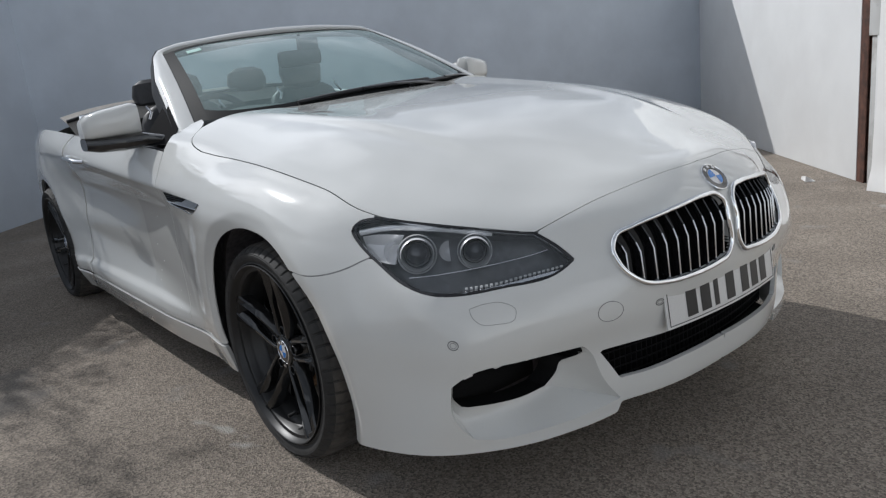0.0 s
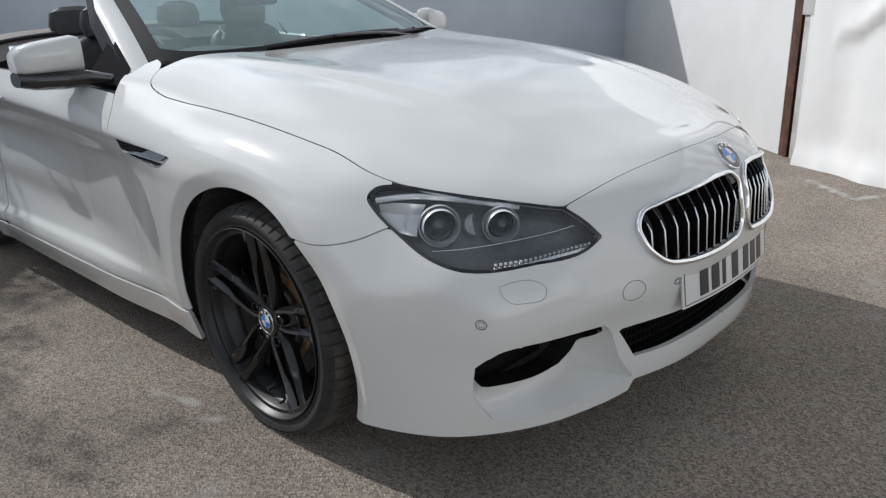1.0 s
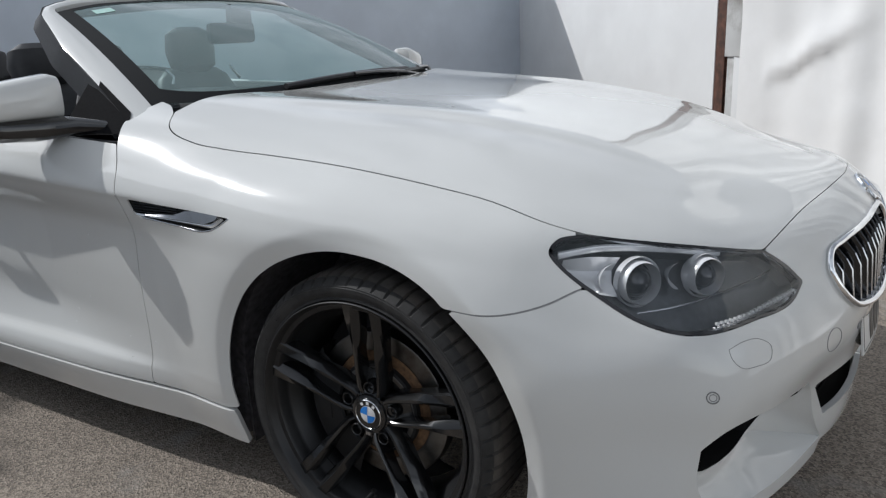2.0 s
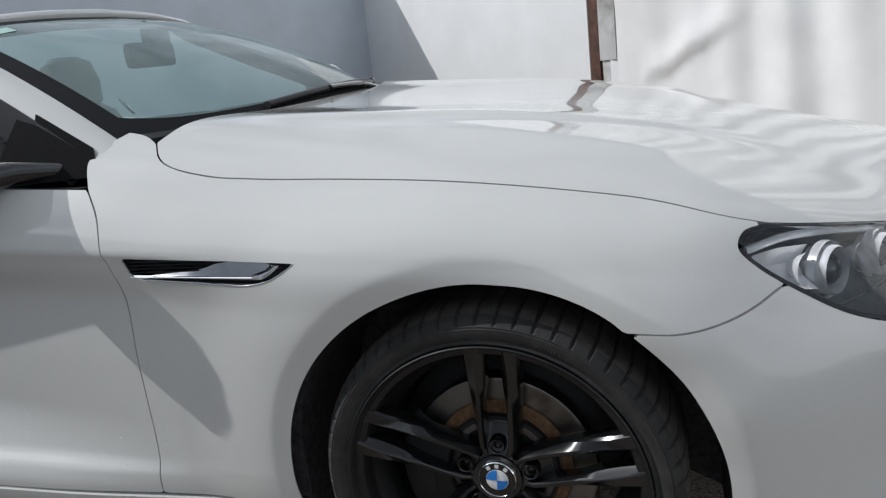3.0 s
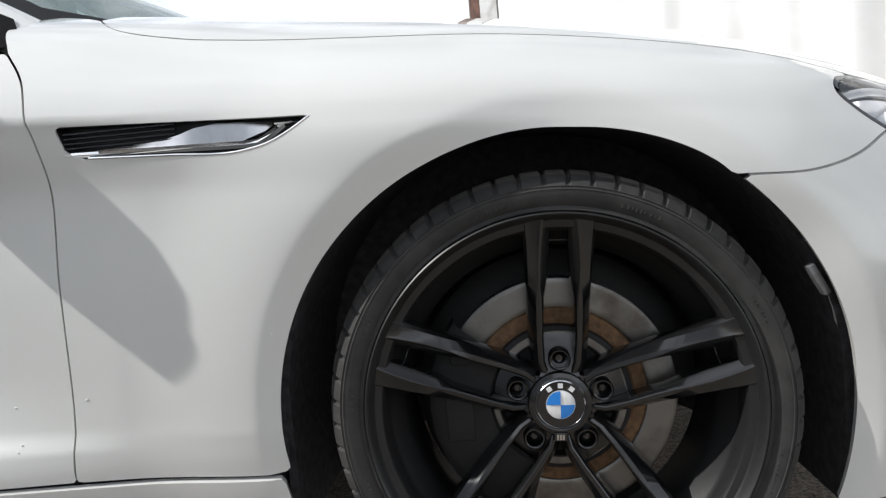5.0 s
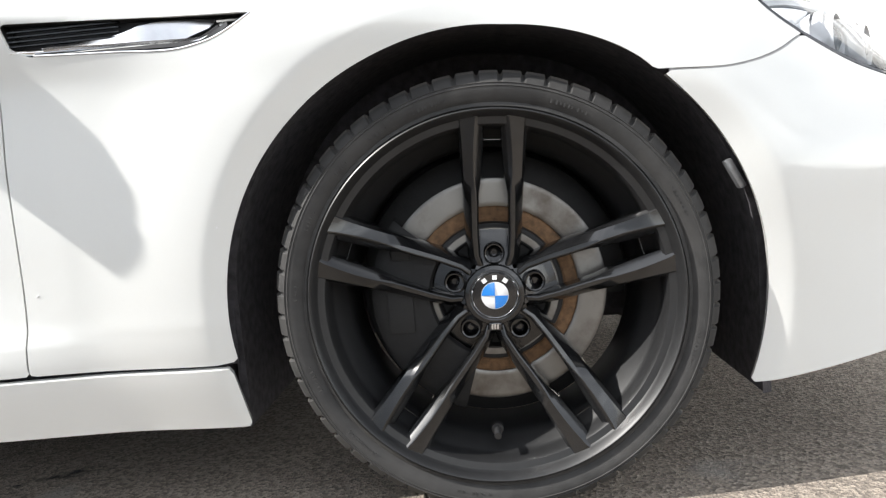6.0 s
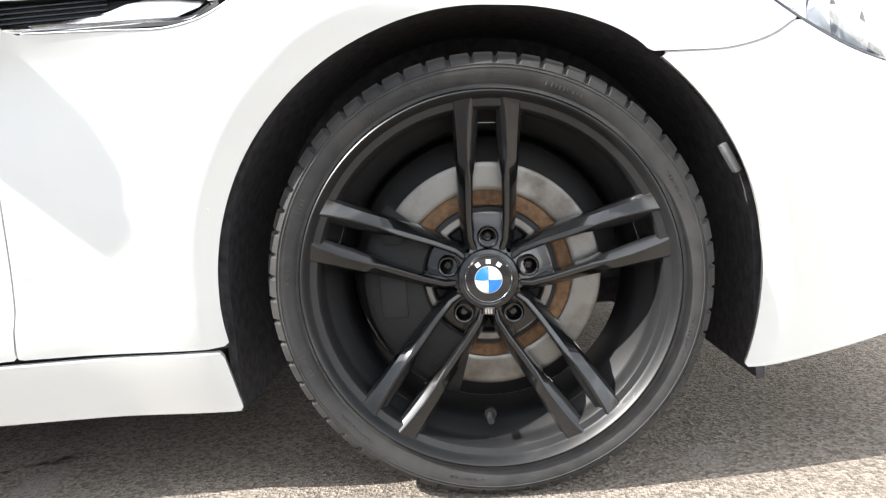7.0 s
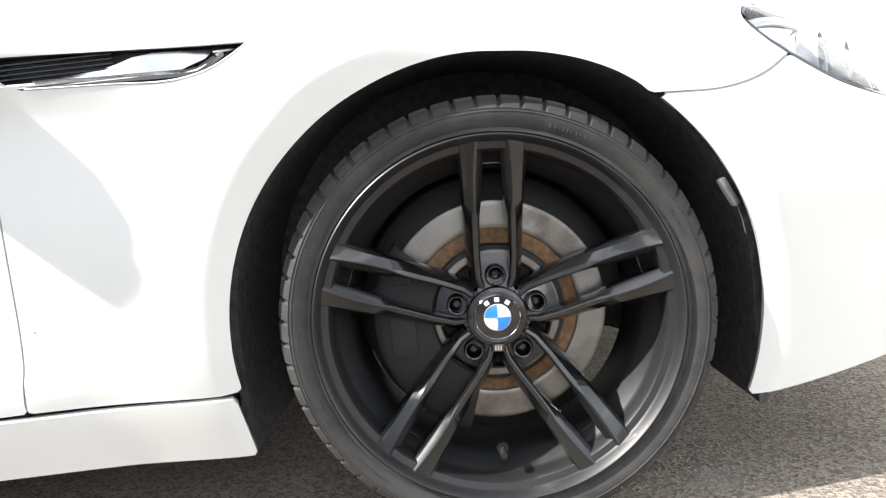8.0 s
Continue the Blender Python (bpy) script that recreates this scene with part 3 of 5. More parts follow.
HOOD_FRONT = [(.764, -.531, .711), (.79, -.45, .738), (.822, -.30, .760), (.855, -.15, .774), (.872, 0, .784)]
DOOR_SEAM = [(-.802, -.872, .933), (-.75, -.925, .87), (-.733, -.945, .79), (-.739, -.925, .587), (-.743, -.92, .434), (-.750, -.912, .262)]
PILLAR_SEAM = [(-.815, -.70, 1.035), (-.84, -.80, .97), (-.802, -.872, .933)]
SCUTTLE = [(-.716, -.745, 1.008), (-.76, -.715, 1.022), (-.815, -.70, 1.035)]
HOOD_REAR = [(-.716, -.745, 1.008), (-.708, -.64, 1.020), (-.645, -.42, 1.028), (-.592, -.2, 1.034), (-.575, 0, 1.036)]

car = new("convertible_car")
tagged(car, "pearl white open-top convertible car with black alloy wheels", "car")
GAP = 0.0016

fender_out = outline([(-.750, -.912, .262), (-.43, -.905, .262)], arch_run(ARCH_C[0], 191, 52), SEAM, LAMP_BACK, HOOD_LINE, SCUTTLE, PILLAR_SEAM, DOOR_SEAM)
VENT = outline([(-.698, -.947, .80), (-.313, -.94, .779)], [(-.313, -.94, .779), (-.335, -.94, .765), (-.376, -.94, .748), (-.411, -.94, .742)], [(-.411, -.94, .742), (-.664, -.94, .751)], [(-.664, -.94, .751), (-.69, -.94, .765)], [(-.69, -.94, .765), (-.698, -.947, .80)])
lamp_out = outline(LAMP_BACK, LAMP_TOP, LAMP_NOSE, LAMP_UNDER)
hood_out = outline(LAMP_TOP, HOOD_FRONT, [(.872, 0, .784), (.80, 0, .813), (.73, 0, .831)], [(.73, 0, .831), (.41, 0, .913), (0, 0, .987), (-.4, 0, 1.020), (-.575, 0, 1.036)], HOOD_REAR[::-1], HOOD_LINE[::-1])
bumper_out = outline([(.374, -.878, .166), (.45, -.878, .175), (.66, -.84, .205), (.78, -.69, .205), (.87, -.45, .214), (.893, -.405, .22)], [(.893, -.405, .22), (.893, -.392, .25)], [(.893, -.392, .25), (.92, -.27, .248), (.935, -.13, .246), (.94, 0, .246)], [(.94, 0, .246), (.968, 0, .485), (.95, 0, .70), (.872, 0, .784)], HOOD_FRONT[::-1], LAMP_NOSE, LAMP_UNDER, SEAM[::-1], arch_run(ARCH_C[0], 52, -23))
kidney_out = outline([(.93, -.22, .7105), (.95, -.09, .722), (.957, -.05, .721), (.962, -.026, .70), (.973, -.02, .64), (.977, -.021, .58), (.976, -.045, .556), (.97, -.09, .550), (.955, -.20, .546), (.947, -.28, .548), (.936, -.335, .558), (.925, -.370, .582), (.910, -.395, .625), (.904, -.401, .660), (.903, -.386, .687), (.912, -.335, .700), (.93, -.22, .7105)])
grille_out = outline([(.857, -.447, .407), (.93, -.25, .408), (.955, 0, .41)], [(.955, 0, .41), (.948, 0, .322)], [(.948, 0, .322), (.93, -.20, .320), (.90, -.33, .316), (.877, -.39, .318)], [(.877, -.39, .315), (.857, -.447, .407)])
duct_out = outline([(.715, -.803, .392), (.74, -.775, .420), (.80, -.66, .438), (.85, -.495, .437)], [(.85, -.495, .437), (.856, -.472, .41), (.865, -.44, .33), (.885, -.392, .262)], [(.885, -.392, .262), (.85, -.50, .245), (.79, -.64, .238), (.75, -.71, .238), (.72, -.755, .25)], [(.72, -.755, .25), (.705, -.80, .33), (.715, -.803, .392)])

f_fender = np.minimum(inside(fender_out) - GAP, -inside(VENT))
f_lamp = inside(lamp_out)
f_hood = inside(hood_out) - GAP
f_kidney, f_grille, f_duct = inside(kidney_out), inside(grille_out), inside(duct_out)
f_bumper = np.minimum.reduce([inside(bumper_out) - GAP, -f_kidney, -f_grille, -f_duct])
# keep the panels that meet at the middle open there
mid_u = GU > U_KNOT[-1] - 1e-6
mid_v = GV > V_KNOT[-1] - 1e-6
f_bumper = np.where(mid_u & (GV > on_skin([(.94, 0, .251)])[0][1]) & (GV < on_skin([(.872, 0, .781)])[0][1]) & (f_grille < -.014) , np.maximum(f_bumper, 0.004), f_bumper)
f_hood = np.where(mid_v & (GU > on_skin([(-.570, 0, 1.0355)])[0][0]), np.maximum(f_hood, 0.004), f_hood)
f_hood = np.where(mid_u & (GV > on_skin([(.868, 0, .786)])[0][1]), np.maximum(f_hood, 0.004), f_hood)

for side in (False, True):
    part("fender", cut(f_fender, flip=side, flange=0.004), PAINT, car)
hood = part("hood", cut(f_hood, both=True), PAINT, car, "pearl white hood with sculpted edges")
bumper = part("front_bumper", cut(f_bumper, both=True), PAINT, car)
# doors and quarters
door_out = outline([(-.745, -.912, .262), (-1.4, -.92, .262), (-2.12, -.93, .268)], [(-2.12, -.93, .268), (-2.16, -.935, .5), (-2.12, -.95, .85), (-2.1, -.885, .985)], [(-2.1, -.885, .985), (-1.4, -.873, .963), (-.802, -.872, .933)], DOOR_SEAM)
quarter_out = outline([(-2.135, -.93, .268), (-2.44, -.93, .268)], [(AXLE_X[1] + ARCH_R * math.cos(radians(a)), -.94, HUB_Z + ARCH_R * math.sin(radians(a))) for a in range(-9, 190, 8)], [(-3.26, -.85, .25), (-3.5, -.80, .21), (-3.84, -.62, .27)], [(-3.84, -.62, .27), (-3.92, -.63, .9)], [(-3.92, -.63, .9), (-3.5, -.81, .985), (-2.855, -.89, 1.015), (-2.11, -.88, .99)], [(-2.11, -.88, .99), (-2.135, -.95, .85), (-2.17, -.935, .5), (-2.135, -.93, .268)])
sill_out = outline([(-.42, -.905, .258), (-2.44, -.93, .262)], [(-2.44, -.93, .262), (-2.44, -.89, .162)], [(-2.44, -.89, .162), (-1.4, -.885, .157), (-.405, -.876, .154)], [(-.405, -.876, .154), (-.42, -.905, .258)])
for side in (False, True):
    door = part("door", cut(inside(door_out) - GAP, flip=side), PAINT, car)
    s = -1 if side else 1
    b = bmesh.new()
    tube(b, [(-1.72, -.955 * s, .875), (-1.74, -.985 * s, .882), (-1.86, -.988 * s, .89), (-1.94, -.985 * s, .893), (-1.955, -.955 * s, .893)], 0.013, 10, flat=0.8)
    part("door_handle", b, CHROME, door, "chrome bow handle")
    part("rear_quarter", cut(inside(quarter_out) - GAP, flip=side), PAINT, car)
    part("sill", cut(inside(sill_out) - GAP, flip=side), PAINT, car)

# headlamps
def lamp(flip):
    s = -1 if flip else 1
    def at(p):
        return Vector((p[0], p[1] * s, p[2]))
    housing = part("headlamp", cut(f_lamp - 0.001, flip=flip, shift=-0.055, flange=-0.052), LAMPGREY, car, "grey headlamp with two round projectors")
    part("lamp_glass", cut(f_lamp - 0.008, flip=flip, shift=0.001, flange=0.006), CLEAR, housing, "clear headlamp cover").visible_shadow = False
    b = cut(np.minimum(f_lamp + 0.0005, 0.0075 - f_lamp), flip=flip, shift=0.0005, flange=0.02)
    part("lamp_seal", b, GLOSS, housing, "black rubber seal")
    for c, r in (((.577, -.757, .690), .041), ((.676, -.655, .684), .036)):
        c = at(c)
        way = Vector((.80, -.60 * s, .06)).normalized()
        m = Matrix.Translation(c) @ way.to_track_quat("-Y", "Z").to_matrix().to_4x4()
        b = bmesh.new()
        revolve(b, [(r * 1.02, .012), (r * 1.05, .0), (r * 1.03, -.012), (r * .98, -.015), (r * .94, -.010), (r * .92, .03)], 40)
        b.transform(m)
        part("light_ring", b, REFLECTOR, housing, "silver ring round a projector")
        b = bmesh.new()
        revolve(b, [(r * 1.20, .014), (r * 1.22, .006), (r * 1.20, -.001), (r * 1.14, .002), (r * 1.10, .014)], 40)
        b.transform(m)
        part("outer_ring", b, REFLECTOR, housing)
        b = bmesh.new()
        revolve(b, [(r * .92, .03), (r * .84, .010), (r * .80, .012)], 40)
        b.transform(m)
        part("shroud", b, CHROME, housing)
        b = bmesh.new()
        revolve(b, [(r * .80, .02), (r * .74, .002), (r * .5, -.012), (r * .2, -.018), (0.0005, -.019)], 32)
        b.transform(m)
        part("projector_lens", b, LENS, housing)
    def inset(points, depth):
        uv = on_skin(points)
        uv = spline(uv, 24)
        q = skin(uv[:, 0], uv[:, 1])
        return [at((x - depth * .72, y + depth * .6, z - depth * .3)) for x, y, z in q]
    b = tube(bmesh.new(), inset([(.452, -.838, .752), (.52, -.775, .755), (.60, -.71, .744), (.70, -.615, .722)], .013), 0.005, 8, flat=1.5)
    part("brow_strip", b, REFLECTOR, housing, "silver brow strip")
    b = tube(bmesh.new(), inset([(.69, -.785, .609), (.74, -.71, .606), (.79, -.59, .608), (.825, -.50, .615)], .016), 0.009, 8, flat=0.9)
    part("indicator_bar", b, SILVER, housing, "clear indicator bar")
    b = tube(bmesh.new(), inset([(.60, -.80, .640), (.68, -.73, .650), (.76, -.60, .662), (.80, -.525, .672)], .030), 0.0022, 8)
    part("bezel_edge", b, SILVER, housing, "bright edge of the lower bezel")
    row = inset([(.71, -.752, .621), (.75, -.685, .619), (.795, -.57, .621), (.824, -.50, .626)], .007)
    for k in range(2, 23):
        p = row[k]
        b = bmesh.new()
        box(b, (-.003, -.0034, -.0026), (.003, .0034, .0026), .0008, Matrix.Translation(p) @ Matrix.Rotation(radians(-38 * s), 4, "Z"))
        part("reflector_facet", b, REFLECTOR, housing)
    for c, r in (((.535, -.79, .700), .03), ((.635, -.70, .693), .026)):
        b = bmesh.new()
        way = Vector((.80, -.60 * s, .06)).normalized()
        revolve(b, [(r * 1.0, -.004), (r * .97, .0), (r * .6, .022), (r * .3, .03), (.0004, .032)], 24, math.pi * .5, math.pi)
        b.transform(Matrix.Translation(at(c)) @ way.to_track_quat("-Y", "Z").to_matrix().to_4x4())
        part("reflector_bowl", b, REFLECTOR, housing, "bright half bowl beside a projector")
    b = bmesh.new()
    rows = [inset(row, depth) for row, depth in (([(.462, -.838, .744), (.50, -.80, .742), (.545, -.765, .735)], .012), ([(.470, -.842, .728), (.512, -.815, .722), (.548, -.785, .718)], .034), ([(.486, -.842, .708), (.525, -.822, .700), (.552, -.80, .697)], .030), ([(.515, -.840, .688), (.540, -.826, .680), (.560, -.812, .674)], .014))]
    loft(b, rows, closed=False)
    part("side_reflector", b, REFLECTOR, housing)


lamp(False)
lamp(True)

# kidney grilles
def kidney(s):
    k3 = skin(kidney_out[:, 0], kidney_out[:, 1])
    ring = [(x + .006, y * s, z) for x, y, z in k3]
    keep = [ring[0]]
    for p in ring[1:]:
        if (Vector(p) - Vector(keep[-1])).length > .006:
            keep.append(p)
    if (Vector(keep[0]) - Vector(keep[-1])).length < .006:
        keep.pop()
    frame_ = part("kidney_grille", tube(bmesh.new(), keep, 0.0066, 12, closed=True, flat=1.1, high=Vector((1, 0, 0))), CHROME, car, "chrome-ringed kidney grille")
    inner = [(x - .035, y, z) for x, y, z in keep]
    b = bmesh.new()
    loft(b, [[(x - .002, y, z) for x, y, z in keep], inner], caps=False)
    part("kidney_wall", tidy(b), GLOSS, frame_)
    b = bmesh.new()
    b.faces.new([b.verts.new((x - .03, y, z)) for x, y, z in inner])
    part("kidney_back", tidy(b), BLACK, frame_)
    ys = [abs(p[1]) for p in keep]
    lo, hi = min(ys), max(ys)
    for j in range(10):
        y = lo + (hi - lo) * (j + .62) / 10.3
        cr = []
        for p, q in zip(keep, keep[1:] + keep[:1]):
            a, c = abs(p[1]), abs(q[1])
            if (a - y) * (c - y) < 0:
                t = (y - a) / (c - a)
                cr.append(Vector(p).lerp(Vector(q), t))
        if len(cr) < 2:
            continue
        cr.sort(key=lambda w: w.z)
        low, top = cr[0], cr[-1]
        h = top.z - low.z
        if h < .03:
            continue
        b = bmesh.new()
        path = [(low.x - .012, .0), (low.x * .45 + top.x * .55 + .004, .55), (low.x * .3 + top.x * .7 - .002, .72), (top.x - .022, 1.0)]
        rows = []
        for x, t in path:
            z = low.z + h * t
            yy = y * s
            rows.append([(x, yy - .0021, z), (x + .0025, yy, z), (x, yy + .0021, z), (x - .03, yy + .003, z), (x - .03, yy - .003, z)])
        loft(b, rows)
        slat = part("slat", tidy(b), GLOSS, frame_)
        slat.data.materials.append(SILVER)
        for poly in slat.data.polygons:
            if len(poly.vertices) == 4 and max(slat.data.vertices[v].co.x for v in poly.vertices) - min(slat.data.vertices[v].co.x for v in poly.vertices) < .02 and abs(poly.normal.x) > .3:
                poly.material_index = 1
    return frame_


kidney(1)
kidney(-1)


# round badges: dark ring, pale disc, two blue quarters
def badge(name, r, m, parent):
    b = bmesh.new()
    revolve(b, [(r, .004), (r, -.002), (r * .96, -.0035), (r * .93, -.002)], 48)
    b.transform(m)
    ring = part(name, b, CHROME, parent, "round enamel badge")
    b = bmesh.new()
    revolve(b, [(r * .95, -.001), (r * .92, -.0028), (r * .6, -.0034), (r * .58, -.002)], 48)
    b.transform(m)
    part("ring", b, GLOSS, ring)
    b = bmesh.new()
    revolve(b, [(r * .6, -.0022), (r * .55, -.0034), (r * .3, -.0042), (.0003, -.0045)], 48)
    b.transform(m)
    part("disc", b, WHITE, ring)
    for a in (math.pi / 2, -math.pi / 2):
        b = bmesh.new()
        revolve(b, [(r * .56, -.0041), (r * .3, -.0052), (.0003, -.0056)], 16, a, math.pi / 2)
        b.transform(m)
        part("quarter", b, BLUE, ring)
    for a in (55, 90, 125):          # the mark's pale strokes
        b = bmesh.new()
        box(b, (r * .68, -.0042, -r * .10), (r * .87, -.003, r * .10), 0, m @ Matrix.Rotation(-radians(a), 4, "Y"))
        part("stroke", tidy(b), WHITE, ring)
    return ring


def facing(point, way):
    """A pose at a point whose -y looks along way."""
    return Matrix.Translation(point) @ Vector(way).normalized().to_track_quat("-Y", "Z").to_matrix().to_4x4()


uvb = on_skin([(.918, 0, .738)])[0]
pb = skin(np.array([uvb[0]]), np.array([uvb[1]]))[0]
badge("hood_badge", 0.043, facing((pb[0] + .002, 0, pb[2] + .002), (.72, 0, .69)), bumper)

# lower grille: dark mesh behind the opening, fog ducts, plate, sensors
b = bmesh.new()
g3 = skin(grille_out[:, 0], grille_out[:, 1])
rows = []
for y in np.linspace(-.46, .46, 31):
    x = .885 - .30 * y * y
    rows.append([(x + .045, y * .84, .272), (x, y * .85, .282), (x - .012, y * .92, .35), (x, y, .425), (x + .03, y, .432), (x - .06, y, .44), (x - .06, y * .84, .26)])
loft(b, rows)
part("grille_backing", tidy(b), GRILLE, bumper)
for k in range(5):
    b = bmesh.new()
    z = .298 + .024 * k
    row = [(.890 - .30 * y * y, y, z) for y in np.linspace(-.385 - .02 * k * .6, .385 + .02 * k * .6, 25)]
    tube(b, row, .003, 6, flat=.6)
    part("grille_bar", b, GRILLE, bumper)
b = bmesh.new()
for y in np.linspace(-.40, .40, 44):
    box(b, (.872 - .30 * y * y, y - .0014, .285), (.889 - .30 * y * y, y + .0014, .42))
part("grille_mesh", tidy(b), GRILLE, bumper)


def scoop(s):
    """The white scoop that runs in to the dark fog opening."""
    n = 14
    out_runs = [[(.715, -.803, .392), (.74, -.775, .420), (.80, -.66, .438), (.85, -.495, .437)], [(.85, -.495, .437), (.856, -.472, .41), (.865, -.44, .33), (.885, -.392, .262)], [(.885, -.392, .262), (.85, -.50, .245), (.79, -.64, .238), (.75, -.71, .238), (.72, -.755, .25)], [(.72, -.755, .25), (.705, -.80, .33), (.715, -.803, .392)]]
    in_runs = [[(.703, -.796, .387), (.728, -.768, .413), (.786, -.655, .431), (.849, -.500, .432)], [(.849, -.500, .432), (.853, -.487, .412), (.836, -.520, .402), (.806, -.520, .386), (.776, -.512, .34), (.754, -.53, .305)], [(.754, -.53, .305), (.744, -.60, .300), (.728, -.69, .309), (.706, -.772, .323)], [(.706, -.772, .327), (.699, -.788, .35), (.703, -.796, .387)]]
    outer, inner = [], []
    for o, i in zip(out_runs, in_runs):
        uv = spline(on_skin(o), n)
        outer += list(skin(uv[:, 0], uv[:, 1]))[:-1]
        inner += list(spline(i, n))[:-1]
    outer, inner = np.array(outer), np.array(inner)
    rings = []
    for w in (0, .06, .2, .4, .6, .8, .95, 1):
        dip = .024 * math.sin(math.pi * w) ** .8
        ring = outer * (1 - w) + inner * w
        ring[:, 0] -= dip
        rings.append([(x, y * s, z) for x, y, z in ring])
    part("bumper_scoop", tidy(loft(bmesh.new(), rings, caps=False)), PAINT, bumper, "", 32)
    mid = inner.mean(0)
    deep = [[(x - d, (mid[1] + (y - mid[1]) * k) * s, mid[2] + (z - mid[2]) * k) for x, y, z in inner] for d, k in ((0, 1), (.02, .985), (.06, .95))]
    b = loft(bmesh.new(), deep, caps=False)
    box(b, (.60, min(-.80 * s, -.46 * s), .285), (.645, max(-.80 * s, -.46 * s), .45))
    part("fog_opening", tidy(b), GRILLE, bumper, "black fog-lamp opening")
    for k in range(3):
        c = inner[2 + 3 * k]
        b = bmesh.new()
        box(b, (c[0] - .012, c[1] * s - .014, c[2] - .008), (c[0] + .004, c[1] * s + .014, c[2] - .002), .002)
        part("light_strip", tidy(b), REFLECTOR, bumper, "narrow clear light strip")


scoop(1)
scoop(-1)


def ring_on(points, r, material, name, parent, s):
    uv = on_skin(points)
    q = skin(uv[:, 0], uv[:, 1])
    keep = [(x + .0004, y * s, z) for x, y, z in spline(np.vstack([q, q[:1]]), 40)[:-1]]
    return part(name, tube(bmesh.new(), keep, r, 6, closed=True), material, parent)


SEAMGREY = node_mat("shadow_gap", (0.2, 0.2, 0.2), 0.8, spread=0.2, scale=90)
for s in (1, -1):
    for c in ((.731, -.797, .50), (.925, -.285, .50)):
        uv = on_skin([c])[0]
        for rad, thick in ((.0125, .0013), (.0075, .0007)):
            an = np.linspace(0, 2 * math.pi, 19)[:-1]
            q = skin(uv[0] + rad * np.cos(an), uv[1] + rad * np.sin(an))
            part("parking_sensor", tube(bmesh.new(), [(x + .0004, y * s, z) for x, y, z in q], thick, 6, closed=True), SEAMGREY, bumper)
    ring_on([(.75, -.752, .582), (.775, -.722, .592), (.80, -.685, .588), (.81, -.66, .562), (.808, -.665, .543), (.785, -.705, .536), (.765, -.738, .543), (.752, -.752, .568)], .0005, SEAMGREY, "washer_cover", bumper, s)
uv = on_skin([(.91, -.435, .508)])[0]
an = np.linspace(0, 2 * math.pi, 33)[:-1]
q = skin(uv[0] + .035 * np.cos(an), uv[1] + .035 * np.sin(an))
part("tow_cover", tube(bmesh.new(), [(x + .0004, y, z) for x, y, z in q], .0008, 6, closed=True), SEAMGREY, bumper)

# number plate with its characters as plain bars
b = bmesh.new()
rows = []
for y in np.linspace(-.278, .26, 15):
    x = .981 - .30 * y * y
    tilt = .014
    rows.append([(x - .004 - tilt, y, .533), (x - tilt, y, .533), (x, y, .422), (x - .004, y, .422)])
loft(b, rows)
plate = part("number_plate", tidy(b), PLATE, bumper, "white number plate with dark bars")


def plate_strip(y0, y1, z0, z1):
    b = bmesh.new()
    rows = []
    for y in np.linspace(y0, y1, 6):
        x = lambda z: .981 - .30 * y * y - .014 * (z - .422) / .111 + .0008
        rows.append([(x(z0), y, z0), (x(z1), y, z1), (x(z1) + .0006, y, z1), (x(z0) + .0006, y, z0)])
    return tidy(loft(b, rows))


for k in range(7):
    y = -.203 + .057 * k + (.02 if k > 3 else 0)
    part("character_bar", plate_strip(y, y + (.02 if k == 2 else .04), .438, .517), INK, plate)
for y0, y1, z0, z1 in ((-.270, .252, .525, .527), (-.270, .252, .428, .430), (-.270, -.268, .43, .525), (.25, .252, .43, .525)):
    part("plate_border", plate_strip(y0, y1, z0, z1), INK, plate)
b = bmesh.new()
rows = []
for y in np.linspace(-.2, .2, 9):
    x = .979 - .30 * y * y
    rows.append([(x - .05, y, .54), (x - .02, y, .535), (x - .003, y, .42), (x - .05, y, .415)])
part("plate_holder", tidy(loft(b, rows)), BLACK, bumper)

